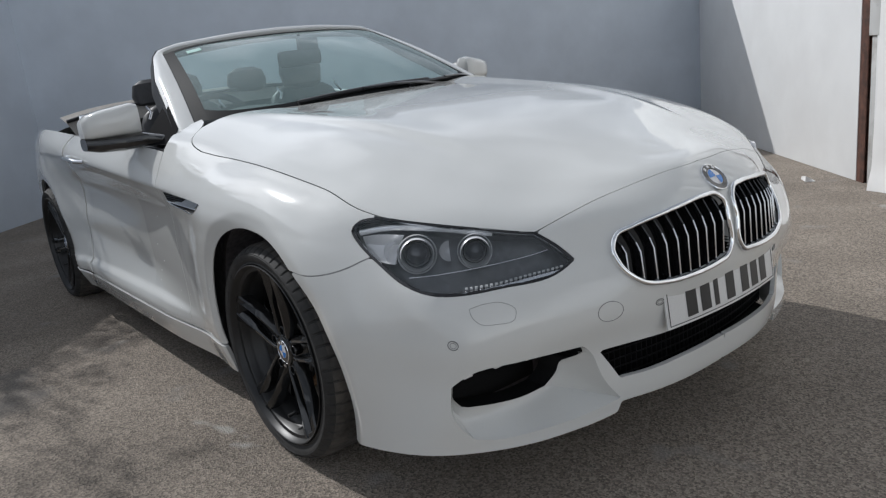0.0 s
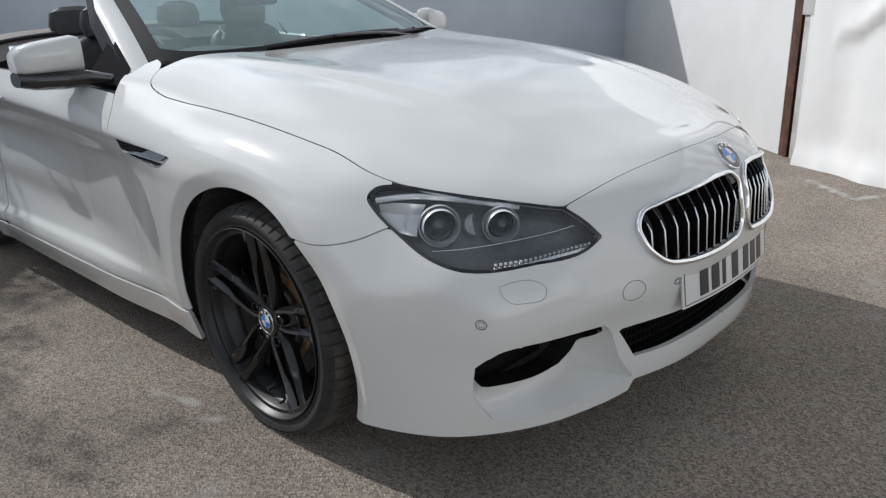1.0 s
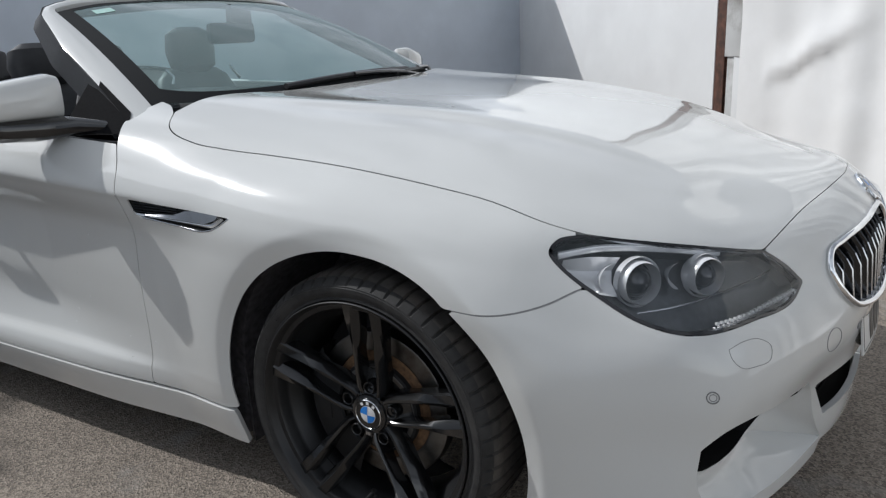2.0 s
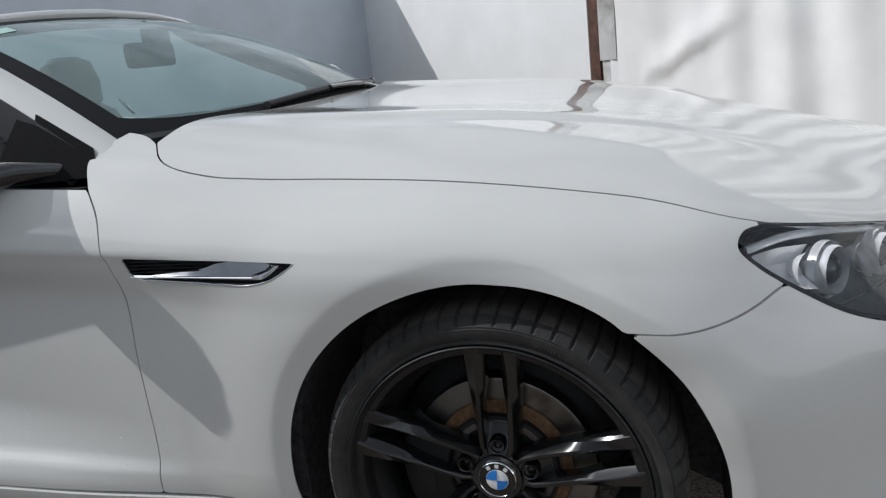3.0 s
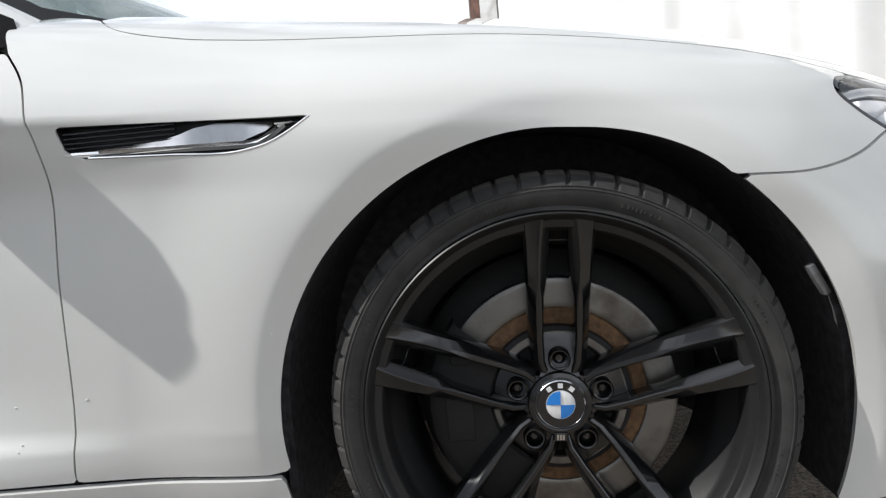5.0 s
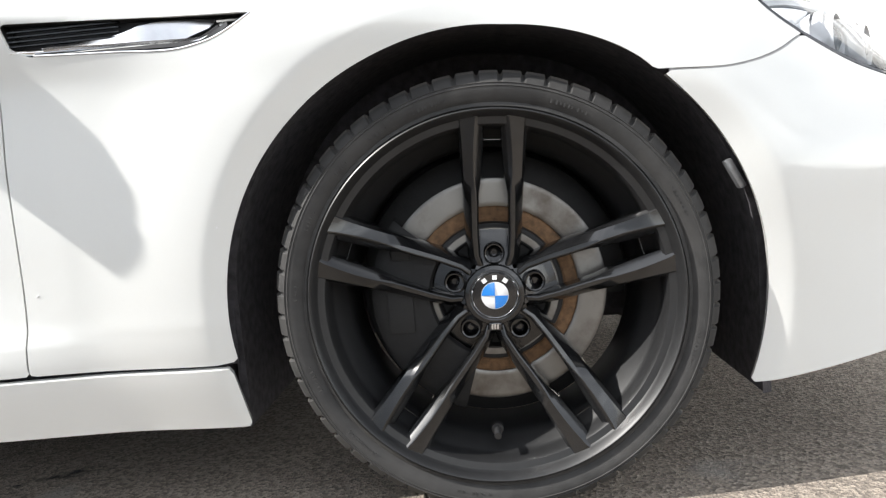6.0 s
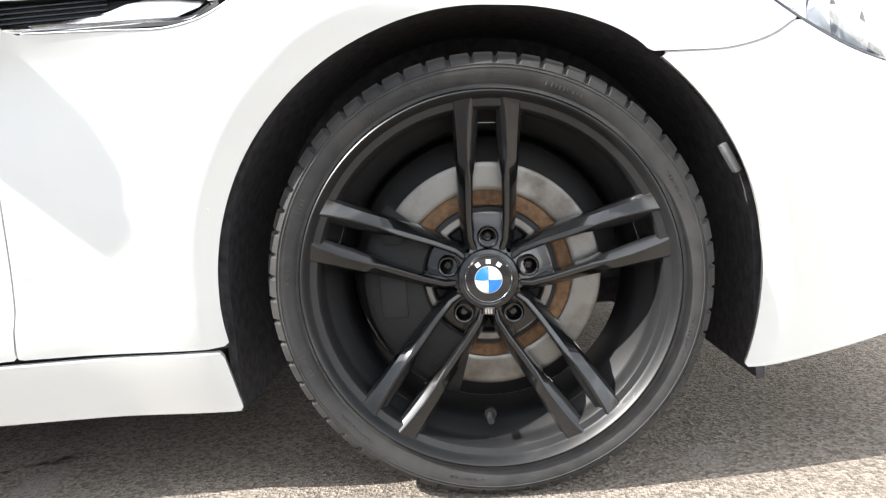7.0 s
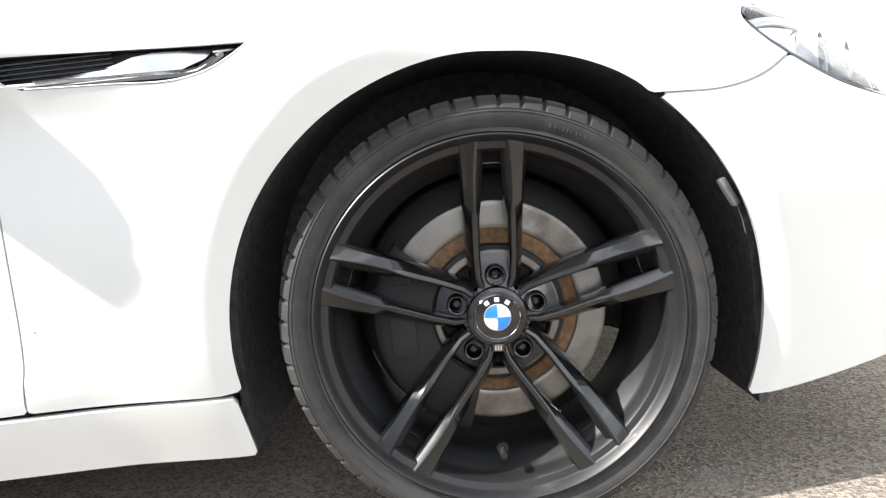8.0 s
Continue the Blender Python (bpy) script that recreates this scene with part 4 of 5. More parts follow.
# fender vents
for s in (1, -1):
    b = bmesh.new()
    v3 = skin(VENT[:, 0], VENT[:, 1])
    outer = [(x, (y + .001) * s, z) for x, y, z in v3]
    inner = [(x, (y + .03) * s, z) for x, y, z in v3]
    loft(b, [outer, inner], caps=False)
    b.faces.new([b.verts.new((x, y, z)) for x, y, z in inner])
    tray = part("fender_vent", tidy(b), BLACK, car, "black vent with a chrome blade")
    b = bmesh.new()
    path = [(-.69, .7615, .0035), (-.55, .757, .0045), (-.42, .753, .005), (-.40, .754, .0055), (-.385, .761, .006), (-.358, .7765, .005)]
    rows = [[(x, -.929 * s, z - w), (x, -.9325 * s, z), (x, -.930 * s, z + w), (x, -.918 * s, z + w * .8), (x, -.918 * s, z - w * .8)] for x, z, w in path]
    part("vent_blade", tidy(loft(b, rows)), CHROME, tray, "chrome blade")
    b = bmesh.new()
    rows = [[(x, -.935 * s, z0), (x, -.931 * s, z1), (x, -.915 * s, z1), (x, -.915 * s, z0)] for x, z0, z1 in ((-.64, .7640, .7650), (-.59, .7625, .7680), (-.54, .7610, .7705), (-.515, .7605, .7760), (-.492, .7600, .7830), (-.46, .7590, .7865), (-.42, .7580, .7850), (-.385, .7690, .7820), (-.375, .7760, .7810))]
    part("vent_panel", tidy(loft(b, rows)), SILVER, tray, "satin silver panel")
    b = bmesh.new()
    rows = [[(x, -.927 * s, z0), (x, -.929 * s, z1), (x, -.915 * s, z1), (x, -.915 * s, z0)] for x, z0, z1 in ((-.66, .7525, .7575), (-.42, .7445, .7505), (-.385, .748, .7545), (-.355, .757, .772), (-.333, .767, .7745))]
    part("vent_tip", tidy(loft(b, rows)), GLOSS, tray)
    uv = spline(on_skin([(-.655, -.94, .7525), (-.53, -.94, .7475), (-.411, -.94, .7435), (-.376, -.94, .7495), (-.335, -.94, .7665), (-.316, -.94, .778)]), 30)
    b = tube(bmesh.new(), [(x, (y + .001) * s, z) for x, y, z in skin(uv[:, 0], uv[:, 1])], .0021, 8)
    part("vent_edge", b, CHROME, tray, "thin chrome lower edge")
    b = bmesh.new()
    rows = [[(x, -.9335 * s, z - .0022), (x, -.9355 * s, z), (x, -.9335 * s, z + .0022), (x, -.922 * s, z)] for x, z in ((-.372, .7785), (-.350, .7785), (-.325, .7782))]
    part("vent_cap", tidy(loft(b, rows)), CHROME, tray)
    for k in range(4):
        b = bmesh.new()
        box(b, (-.69, min(-.932 * s, -.925 * s), .770 + .007 * k), (-.52, max(-.932 * s, -.925 * s), .772 + .007 * k))
        part("vent_rib", b, GLOSS, tray)

# pale flecks of dirt stuck to the paint
FLECKS = [(-0.409, -0.93, 0.479), (-0.973, -0.915, 0.67), (-1.08, -0.915, 0.541), (-1.033, -0.915, 0.474), (-1.118, -0.915, 0.424), (-1.131, -0.915, 0.385), (-0.837, -0.915, 0.319), (-0.845, -0.915, 0.385), (-0.72, -0.915, 0.392), (-0.833, -0.915, 0.331)]
for k, c in enumerate(FLECKS):
    uv = on_skin([c])[0]
    p = skin(np.array([uv[0]]), np.array([uv[1]]))[0]
    b = bmesh.new()
    bmesh.ops.create_icosphere(b, subdivisions=1, radius=1, matrix=Matrix.Translation((p[0], p[1] - .0004, p[2])) @ Matrix.Rotation(radians(25 - 17 * k), 4, "Y") @ Matrix.Diagonal((.0016, .0012, .0026 + .0005 * (k % 3), 1)))
    part("dirt_fleck", b, WHITE, car, "small pale fleck")

# grey strips added inside the bumper seams to lighten the shade in them
SEAMLIFT = node_mat("seam_filler", (0.3, 0.3, 0.3), 0.8, spread=0.15, scale=90)
uv = spline(on_skin(SEAM), 30)
for s in (1, -1):
    b = tube(bmesh.new(), [(x, (y + .0042) * s, z - .001) for x, y, z in skin(uv[2:-1, 0], uv[2:-1, 1])], .003, 8)
    part("seam_filler", b, SEAMLIFT, car)

# wheel wells, floor and tail
for x0 in AXLE_X:
    for s in (1, -1):
        b = bmesh.new()
        rows = []
        for a in np.linspace(radians(-28), radians(208), 40):
            r = ARCH_R + .012
            wide = arch_wide(math.degrees(a)) if x0 == 0 else 0
            ring = []
            up = math.sin(a) > 0
            hide = .012 + .078 * min(1, max(0, (math.sin(a) - .02) / .15))
            for y, rr in ((-.855, r + hide), (-.862 - .046 * max(0, math.sin(a)), r - .004), (-.85, r), (-.75, r), (-.55, r)):
                rr += wide
                ring.append((x0 + ARCH_C[0] * (x0 == 0) + rr * (math.cos(a) if up else math.copysign(1, math.cos(a))), y * s, HUB_Z + max(rr * 1.02 * math.sin(a), -.195)))
            rows.append(ring + [(x0 + .1 * math.cos(a), -.54 * s, HUB_Z + .1 * math.sin(a))])
        loft(b, rows, closed=False)
        part("wheel_arch_liner", tidy(b), LINER, car, "black felt arch liner")
for s in (1, -1):
    b = bmesh.new()
    box(b, (-.006, -.012, -.024), (.005, .006, .024), .003, Matrix.Translation((.372, -.885 * s, .492)) @ Matrix.Rotation(radians(-27), 4, "Y"))
    part("liner_clip", tidy(b), LAMPGREY, car, "grey clip on the arch liner")
for s in (1, -1):
    b = bmesh.new()
    box(b, (-.735, min(-.862 * s, -.854 * s), .25), (-.425, max(-.862 * s, -.854 * s), .75))
    part("inner_fender", tidy(b), LINER, car)
b = bmesh.new()
box(b, (-3.75, -.70, .17), (-3.3, .70, .6), .03)
box(b, (-2.42, -.86, .145), (-.44, .86, .30), .03)
box(b, (.43, -.70, .19), (.60, .70, .36), .03)
box(b, (-.5, -.50, .2), (.6, .50, .5), .03)
part("underbody", tidy(b), LINER, car)
b = bmesh.new()
rows = []
for x, hw, z in ((-3.93, .55, .86), (-3.75, .66, .95), (-3.3, .76, 1.0), (-3.0, .82, 1.03)):
    rows.append([(x, y * hw, z - (.05 if abs(y) > .98 else .03 * abs(y) ** 3)) for y in np.linspace(-1, 1, 17)])
loft(b, rows, closed=False)
part("rear_deck", tidy(b), PAINT, car)
b = bmesh.new()
rows = [[(-3.93, y, z) for y in np.linspace(-.62, .62, 9)] for z in (.25, .5, .9)]
loft(b, rows, closed=False)
part("rear_bumper", tidy(b), PAINT, car)

LEAN = 0.0

# ---- wheels ----
R_TYRE, R_RIM = 0.345, 0.285
wheel_m = Matrix.Translation((0, -.80, HUB_Z))


def tyre_bm():
    """A low tyre with rounded shoulders, cut tread blocks and a flat foot."""
    b = bmesh.new()
    prof = [(.262, -.098), (.279, -.115), (.287, -.1255), (.2925, -.1235), (.297, -.127), (.310, -.1315), (.3145, -.1312), (.3155, -.1322), (.3165, -.1308), (.319, -.1302), (.320, -.1312), (.321, -.1294), (.3285, -.123), (.3365, -.110), (.3425, -.092), (R_TYRE, -.060), (R_TYRE, .0), (R_TYRE, .060), (.338, .10), (.31, .118), (.262, .10)]
    n = 720
    rows = []
    for k in range(n):
        a = 2 * math.pi * k / n
        groove = (k % 12) < 2
        ring = []
        for r, y in prof:
            if groove and r > .335 and y < .09:
                r -= .006
            elif groove and r > .327 and y < .09:
                r -= .0045
            x, z = r * math.cos(a), r * math.sin(a)
            z = max(z, -HUB_Z + .002)
            ring.append(b.verts.new((x, y, z)))
        rows.append(ring)
    for k in range(n):
        p, q = rows[k], rows[(k + 1) % n]
        for i in range(len(prof) - 1):
            b.faces.new((p[i], p[i + 1], q[i + 1], q[i]))
    return tidy(b)


def spoke_bm(sign, angle):
    """One blade of a spoke pair, deep and tapering, from the hub to the rim."""
    b = bmesh.new()
    rows = []
    #        r     inner  outer  front   back  slope  facet  drop
    for r, o0, o1, yf, yb, sl, fc, dr in ((.046, .015, .036, -.084, -.045, .012, .003, .004), (.062, .021, .042, -.088, -.045, .020, .003, .004), (.095, .0225, .0455, -.091, -.05, .024, .003, .004), (.14, .022, .047, -.096, -.06, .021, .003, .005), (.158, .0215, .0475, -.099, -.062, .018, .004, .006), (.185, .0170, .0485, -.102, -.064, .012, .011, .012), (.215, .0145, .0500, -.107, -.068, .006, .0135, .015), (.24, .0130, .0515, -.111, -.07, .003, .0135, .015), (.262, .0125, .0535, -.114, -.072, .002, .012, .013), (.2755, .012, .055, -.116, -.075, .002, .010, .010)):
        w = o1 - o0
        rows.append([(r, yb, o0 * sign), (r, yf + dr + .004, o0 * sign), (r, yf + dr, (o0 + .0008) * sign), (r, yf + .001, (o0 + fc) * sign), (r, yf, (o0 + fc + .0018) * sign), (r, yf + .0008, (o0 + max(fc + .003, w * .45)) * sign), (r, yf + sl * .75, (o1 - w * .14) * sign), (r, yf + sl + .004, (o1 - .001) * sign), (r, yf + sl + .014, o1 * sign), (r, yb, o1 * sign)])
    loft(b, rows)
    b.transform(Matrix.Rotation(-angle, 4, "Y"))
    return tidy(b)


def build_wheel():
    b = bmesh.new()
    revolve(b, [(.262, -.095), (.276, -.112), (R_RIM - .001, -.1275), (R_RIM - .001, -.1305), (R_RIM - .003, -.132), (.279, -.1295), (.2755, -.117), (.2725, -.1125), (.2625, -.110), (.2595, -.105), (.2575, -.085), (.254, -.075), (.237, -.055), (.233, -.03), (.233, .06), (.25, .095), (.262, .10)], 128)
    wheel = part("wheel", b, RIM, car, "gloss black double-spoke alloy wheel")
    wheel.matrix_basis = wheel_m
    tyre = part("tyre", tyre_bm(), RUBBER, wheel, "low-profile black rubber tyre, dusty tread", 28)
    tyre.data.materials.append(TREAD)
    for poly in tyre.data.polygons:
        if math.hypot(poly.center.x, poly.center.z) > .3335:
            poly.material_index = 1
    for k in range(5):
        a = radians(86.5 + 72 * k)
        for sign in (1, -1):
            part("spoke", spoke_bm(sign, a), ALLOY, wheel, "", 24)
        b = bmesh.new()   # web between the hub and the blades
        rows = []
        for r, w, yf in ((.040, .030, -.083), (.056, .024, -.078), (.075, .021, -.062), (.10, .022, -.055)):
            rows.append([(r, -.03, -w), (r, yf, -w), (r, yf - .001, 0), (r, yf, w), (r, -.03, w)])
        loft(b, rows)
        b.transform(Matrix.Rotation(-a, 4, "Y"))
        part("spoke_web", tidy(b), ALLOY, wheel)
        b = bmesh.new()   # foot that joins the pair at the rim
        rows = []
        for r, w, yf in ((.240, .016, -.045), (.250, .016, -.050), (.268, .016, -.070), (.277, .016, -.085)):
            rows.append([(r, -.06, -w), (r, yf, -w), (r, yf, w), (r, -.06, w)])
        loft(b, rows)
        b.transform(Matrix.Rotation(-a, 4, "Y"))
        part("spoke_foot", tidy(b), ALLOY, wheel)
        c = (.0655 * math.cos(a), 0, .0655 * math.sin(a))
        b = bmesh.new()
        revolve(b, [(.0165, -.062), (.0165, -.0835), (.0145, -.0865), (.0125, -.0855), (.0122, -.066)], 24)
        b.transform(Matrix.Translation(c))
        part("bolt_well", b, ALLOY, wheel)
        b = bmesh.new()
        revolve(b, [(.0118, -.058), (.0118, -.064), (.0085, -.067), (.0085, -.076), (.0065, -.078), (.0045, -.073), (.0002, -.073)], 18)
        b.transform(Matrix.Translation(c))
        part("wheel_bolt", b, GLOSS, wheel)
    b = bmesh.new()
    revolve(b, [(.05, -.045), (.05, -.078), (.046, -.0865), (.040, -.0885), (.0365, -.087)], 48)
    part("hub", b, ALLOY, wheel)
    badge("hub_cap", .0365, pose(0, -.088, 0) @ Matrix.Rotation(radians(3), 4, "Y"), wheel)
    b = bmesh.new()
    box(b, (-.0095, -.0895, -.0555), (.0095, -.086, -.0435), .001)
    b.transform(Matrix.Rotation(radians(3.5), 4, "Y"))
    emblem = part("emblem", b, GLOSS, wheel, "small dark emblem with silver bars")
    for k in range(3):
        b = bmesh.new()
        box(b, (-.006 + .0042 * k, -.0902, -.0535), (-.0032 + .0042 * k, -.0893, -.0455), 0)
        b.transform(Matrix.Rotation(radians(3.5), 4, "Y"))
        part("bar", b, SILVER, emblem)
    b = bmesh.new()
    tube(b, [(0, -.078, -.218), (0, -.096, -.220), (0, -.104, -.221)], .0055, 12)
    tube(b, [(0, -.070, -.218), (0, -.079, -.2185)], .0095, 14)
    b.transform(Matrix.Rotation(radians(3.3), 4, "Y"))
    part("valve", b, BLACK, wheel, "rubber valve with a metal cap")
    # brake
    b = bmesh.new()
    revolve(b, [(.136, -.02), (.136, -.034), (.138, -.035), *[(.141 + .0035 * k, -.035 - .0007 * (k % 2)) for k in range(11)], (.179, -.035), (.181, -.034), (.181, -.0), (.136, .0)], 96)
    disc = part("brake_disc", b, STEEL, wheel, "bright worn brake disc with a rusty bell")
    b = bmesh.new()
    revolve(b, [(.137, -.030), (.131, -.0335), (.116, -.034), (.112, -.040)], 72)
    part("disc_bell", b, RUST, wheel, "rusty disc bell")
    b = bmesh.new()
    revolve(b, [(.1125, -.039), (.110, -.050), (.104, -.052), (.090, -.052), (.086, -.040), (.03, -.040), (.001, -.040)], 72)
    part("hub_flange", b, IRON, wheel)
    b = bmesh.new()
    revolve(b, [(.1035, -.0518), (.1025, -.0532), (.0925, -.0532), (.0915, -.0518)], 72)
    part("hub_face", b, STEEL, wheel)
    b = bmesh.new()
    revolve(b, [(.05, .012), (.19, .012), (.222, .03), (.226, .045), (.19, .022), (.05, .022)], 72, radians(-8), radians(318))
    part("dust_shield", b, IRON, wheel, "dark dust shield")
    b = bmesh.new()
    revolve(b, [(.100, -.060), (.104, -.066), (.182, -.064), (.197, -.055), (.2, -.0), (.100, .0)], 32, radians(140), radians(112))
    part("brake_caliper", b, IRON, wheel, "dark iron brake caliper")
    for lo, hi, bev in (((-.172, -.068, -.055), (-.13, -.060, .02), .004), ((-.16, -.070, .062), (-.128, -.05, .10), .006)):
        part("caliper_bridge", tidy(box(bmesh.new(), lo, hi, bev)), IRON, wheel)
    # raised marks on the sidewall
    rng = random.Random(4)
    marks = bmesh.new()
    for a0, count, r in ((100, 8, .303), (118, 5, .303), (133, 4, .303), (150, 5, .303), (172, 4, .303), (196, 7, .303), (218, 9, .306), (255, 8, .306), (60, 9, .303), (20, 8, .306), (-25, 10, .306)):
        for k in range(count):
            a = radians(a0 + k * 1.25 + rng.uniform(-.3, .3))
            h = rng.choice((.0022, .0034, .0028, .0012))
            m = Matrix.Rotation(-a, 4, "Y") @ Matrix.Translation((r, -.1290 - .2 * (r - .303), 0))
            box(marks, (-h, -.0012, -.0011), (h, .002, .0011), 0, m)
    tagged(part("sidewall_lettering", tidy(marks), RUBBER, wheel), kind="stuff")
    return wheel


wheel = build_wheel()
wheel_parts = list(wheel.children_recursive)


def more_wheel(m):
    """The same wheel again with shared meshes."""
    made = {}
    for o in (wheel, *wheel_parts):
        c = o.copy()
        scene.collection.objects.link(c)
        made[o] = c
        c.parent = made.get(o.parent, o.parent)
    made[wheel].matrix_basis = m


more_wheel(pose(AXLE_X[1], -.815, HUB_Z, 0, 40, 0))
more_wheel(pose(0, .80, HUB_Z, 0, 25, 180))
more_wheel(pose(AXLE_X[1], .815, HUB_Z, 0, 10, 180))

LEAN = 0.03
# ---- windscreen, mirrors, cabin ----
GL_BASE = spline([(-.845, -.722, 1.022), (-.785, -.66, 1.020), (-.672, -.42, 1.022), (-.612, -.2, 1.028), (-.592, 0, 1.030)], 20)
GL_TOP = spline([(-1.44, -.587, 1.310), (-1.418, -.50, 1.328), (-1.395, -.28, 1.346), (-1.385, 0, 1.353)], 20)


def glass_point(i, t):
    p = GL_BASE[i] * (1 - t) + GL_TOP[i] * t
    bulge = 4 * t * (1 - t)
    return p + np.array((.035, 0, .028)) * bulge * (.25 + .75 * min(1, i / 9))


def whole(row):
    row = [tuple(p) for p in row]
    return row + [(x, -y, z) for x, y, z in row[-2::-1]]


b = bmesh.new()
loft(b, [whole([glass_point(i, t) for i in range(20)]) for t in np.linspace(0, 1, 14)], closed=False)
windscreen = part("windscreen", tidy(b), GLASS, car, "raked green-tinted windscreen")
windscreen.visible_shadow = False
# printed black border
b = bmesh.new()
def lift(p, d=.0012):
    return (p[0] + d, p[1], p[2] + d)
loft(b, [whole([lift(glass_point(i, h * (.045 + .15 * math.exp(-i / 2.2)))) for i in range(20)]) for h in (0, .25, .5, .75, 1)], closed=False)
loft(b, [whole([lift(glass_point(i, t)) for i in range(20)]) for t in (.972, .986, 1)], closed=False)
for s in (1, -1):
    loft(b, [[(lift(p)[0], lift(p)[1] * s, lift(p)[2]) for p in (glass_point(0, t) * (1 - i) + glass_point(1, t) * i for t in np.linspace(0, 1, 20))] for i in (0, .75, 1.5)], closed=False)
part("glass_border", tidy(b), FRIT, windscreen, "black printed border")
# painted frame round the glass
path = [glass_point(0, t) for t in np.linspace(-.16, .97, 24)]
corner = spline([tuple(path[-1]), (-1.462, -.575, 1.320), (-1.447, -.53, 1.333), (-1.425, -.44, 1.343)], 9)[1:]
path = path + list(corner) + list(spline([(-1.425, -.44, 1.343), (-1.40, -.25, 1.358), (-1.392, 0, 1.366)], 9)[1:])
ctr = np.array((-1.05, 0, 1.2))
rows = []
for k, p in enumerate(path):
    d = path[min(k + 1, len(path) - 1)] - path[max(k - 1, 0)]
    d = d / np.linalg.norm(d)
    nrm = np.array((.40, -.34, .85)); nrm = nrm - d * (nrm @ d); nrm /= np.linalg.norm(nrm)
    o = np.cross(d, nrm); o /= np.linalg.norm(o)
    if o @ (p - ctr) < 0:
        o = -o
    t = k / (len(path) - 1)
    w = .094 - .054 * min(1, max(0, (t - .42) * 4))
    dep = 1 - .5 * min(1, max(0, (t - .42) * 4))
    rows.append([tuple(p + o * a * w + nrm * c * dep) for a, c in ((-.05, -.01), (0, .006), (.3, .014), (.62, .013), (.85, .001), (1, -.034), (.75, -.05), (0, -.045))])
b = bmesh.new()
mir = [[(x, -y, z) for x, y, z in r] for r in rows[-2::-1]]
loft(b, rows + mir)
part("windscreen_frame", tidy(b), PAINT, car, "white windscreen frame")
b = bmesh.new()
lining = []
for r in rows:
    p, q = np.array(r[0]), np.array(r[7])
    n = (q - p) / np.linalg.norm(q - p)
    o = np.array(r[3]) - np.array(r[1]); o /= np.linalg.norm(o)
    lining.append([tuple(v) for v in (p - o * .004 + n * .006, p - o * .022 + n * .012, q - o * .026 + n * .012, q - o * .002 + n * .008)])
loft(b, lining + [[(x, -y, z) for x, y, z in r] for r in lining[-2::-1]])
part("frame_lining", tidy(b), BLACK, car, "black lining of the windscreen frame")
for s in (1, -1):
    b = bmesh.new()
    rr = []
    for r in rows[2:28]:
        a, c = np.array(r[4]), np.array(r[5])
        rr.append([tuple(np.array(q) * np.array((1, s, 1))) for q in (a + (0, -.004, .002), c + (-.004, -.006, .0), c + (-.05, .0, -.02), c + (-.045, .02, -.004), a + (0, .01, 0))])
    loft(b, rr)
    part("pillar_seal", tidy(b), BLACK, car, "black rubber pillar seal")


def side_mirror(s):
    b = bmesh.new()
    rows = []
    n = 28
    for y, cx, cz, hx, hz, pw in ((-.862, -1.065, 1.050, .030, .046, 3.0), (-.868, -1.066, 1.056, .046, .060, 3.4), (-.89, -1.072, 1.060, .058, .062, 3.2), (-.94, -1.090, 1.056, .066, .058, 3.0), (-1.00, -1.106, 1.050, .066, .054, 3.2), (-1.046, -1.120, 1.043, .060, .048, 3.2), (-1.066, -1.128, 1.036, .046, .036, 2.8)):
        ring = []
        for k in range(n):
            a = 2 * math.pi * k / n
            c, si = math.cos(a), math.sin(a)
            ring.append((cx + hx * math.copysign(abs(c) ** (2 / pw), c), y * s, cz + hz * math.copysign(abs(si) ** (2 / pw), si)))
        rows.append(ring)
    loft(b, rows)
    for v in b.verts:
        if v.co.z < 1.0:
            v.co.z = 1.0
    mirror = part("side_mirror", tidy(b), PAINT, car, "white door mirror on a black base", 50)
    b = bmesh.new()
    rows = []
    for y, cx, hx, z0, z1 in ((-.80, -.92, .05, .945, .985), (-.84, -.96, .055, .950, .995), (-.87, -1.03, .060, .948, 1.005), (-.94, -1.085, .070, .938, 1.005), (-1.02, -1.112, .068, .943, 1.005), (-1.066, -1.130, .050, .955, 1.005)):
        rows.append([(cx + hx * math.cos(a) , y * s, (z0 + z1) / 2 + (z1 - z0) / 2 * math.copysign(abs(math.sin(a)) ** .6, math.sin(a))) for a in np.linspace(0, 2 * math.pi, 17)[:-1]])
    loft(b, rows)
    part("mirror_base", tidy(b), GLOSS, mirror, "gloss black mirror base")
    b = bmesh.new()
    rows = [[(-.80, -.835 * s, .952), (-.84, -.79 * s, 1.01), (-.845, -.785 * s, 1.005)], [(-1.0, -.86 * s, .958), (-1.0, -.755 * s, 1.09), (-1.005, -.75 * s, 1.085)], [(-1.06, -.865 * s, .962), (-1.06, -.74 * s, 1.11), (-1.065, -.735 * s, 1.10)]]
    loft(b, rows)
    part("mirror_triangle", tidy(b), DULL, mirror, "black mirror foot")
    b = bmesh.new()
    box(b, (-1.182, min(-.885 * s, -1.05 * s), 1.012), (-1.175, max(-.885 * s, -1.05 * s), 1.095), .006)
    part("mirror_glass", tidy(b), CHROME, mirror)


side_mirror(1)
side_mirror(-1)

# wipers and cowl
b = bmesh.new()
loft(b, [whole([tuple(GL_BASE[i] + np.array(o)) for i in range(20)]) for o in ((.05, 0, -.045), (.02, 0, -.03), (-.02, 0, -.012))], closed=False)
part("cowl_panel", tidy(b), BLACK, car, "black plastic cowl")


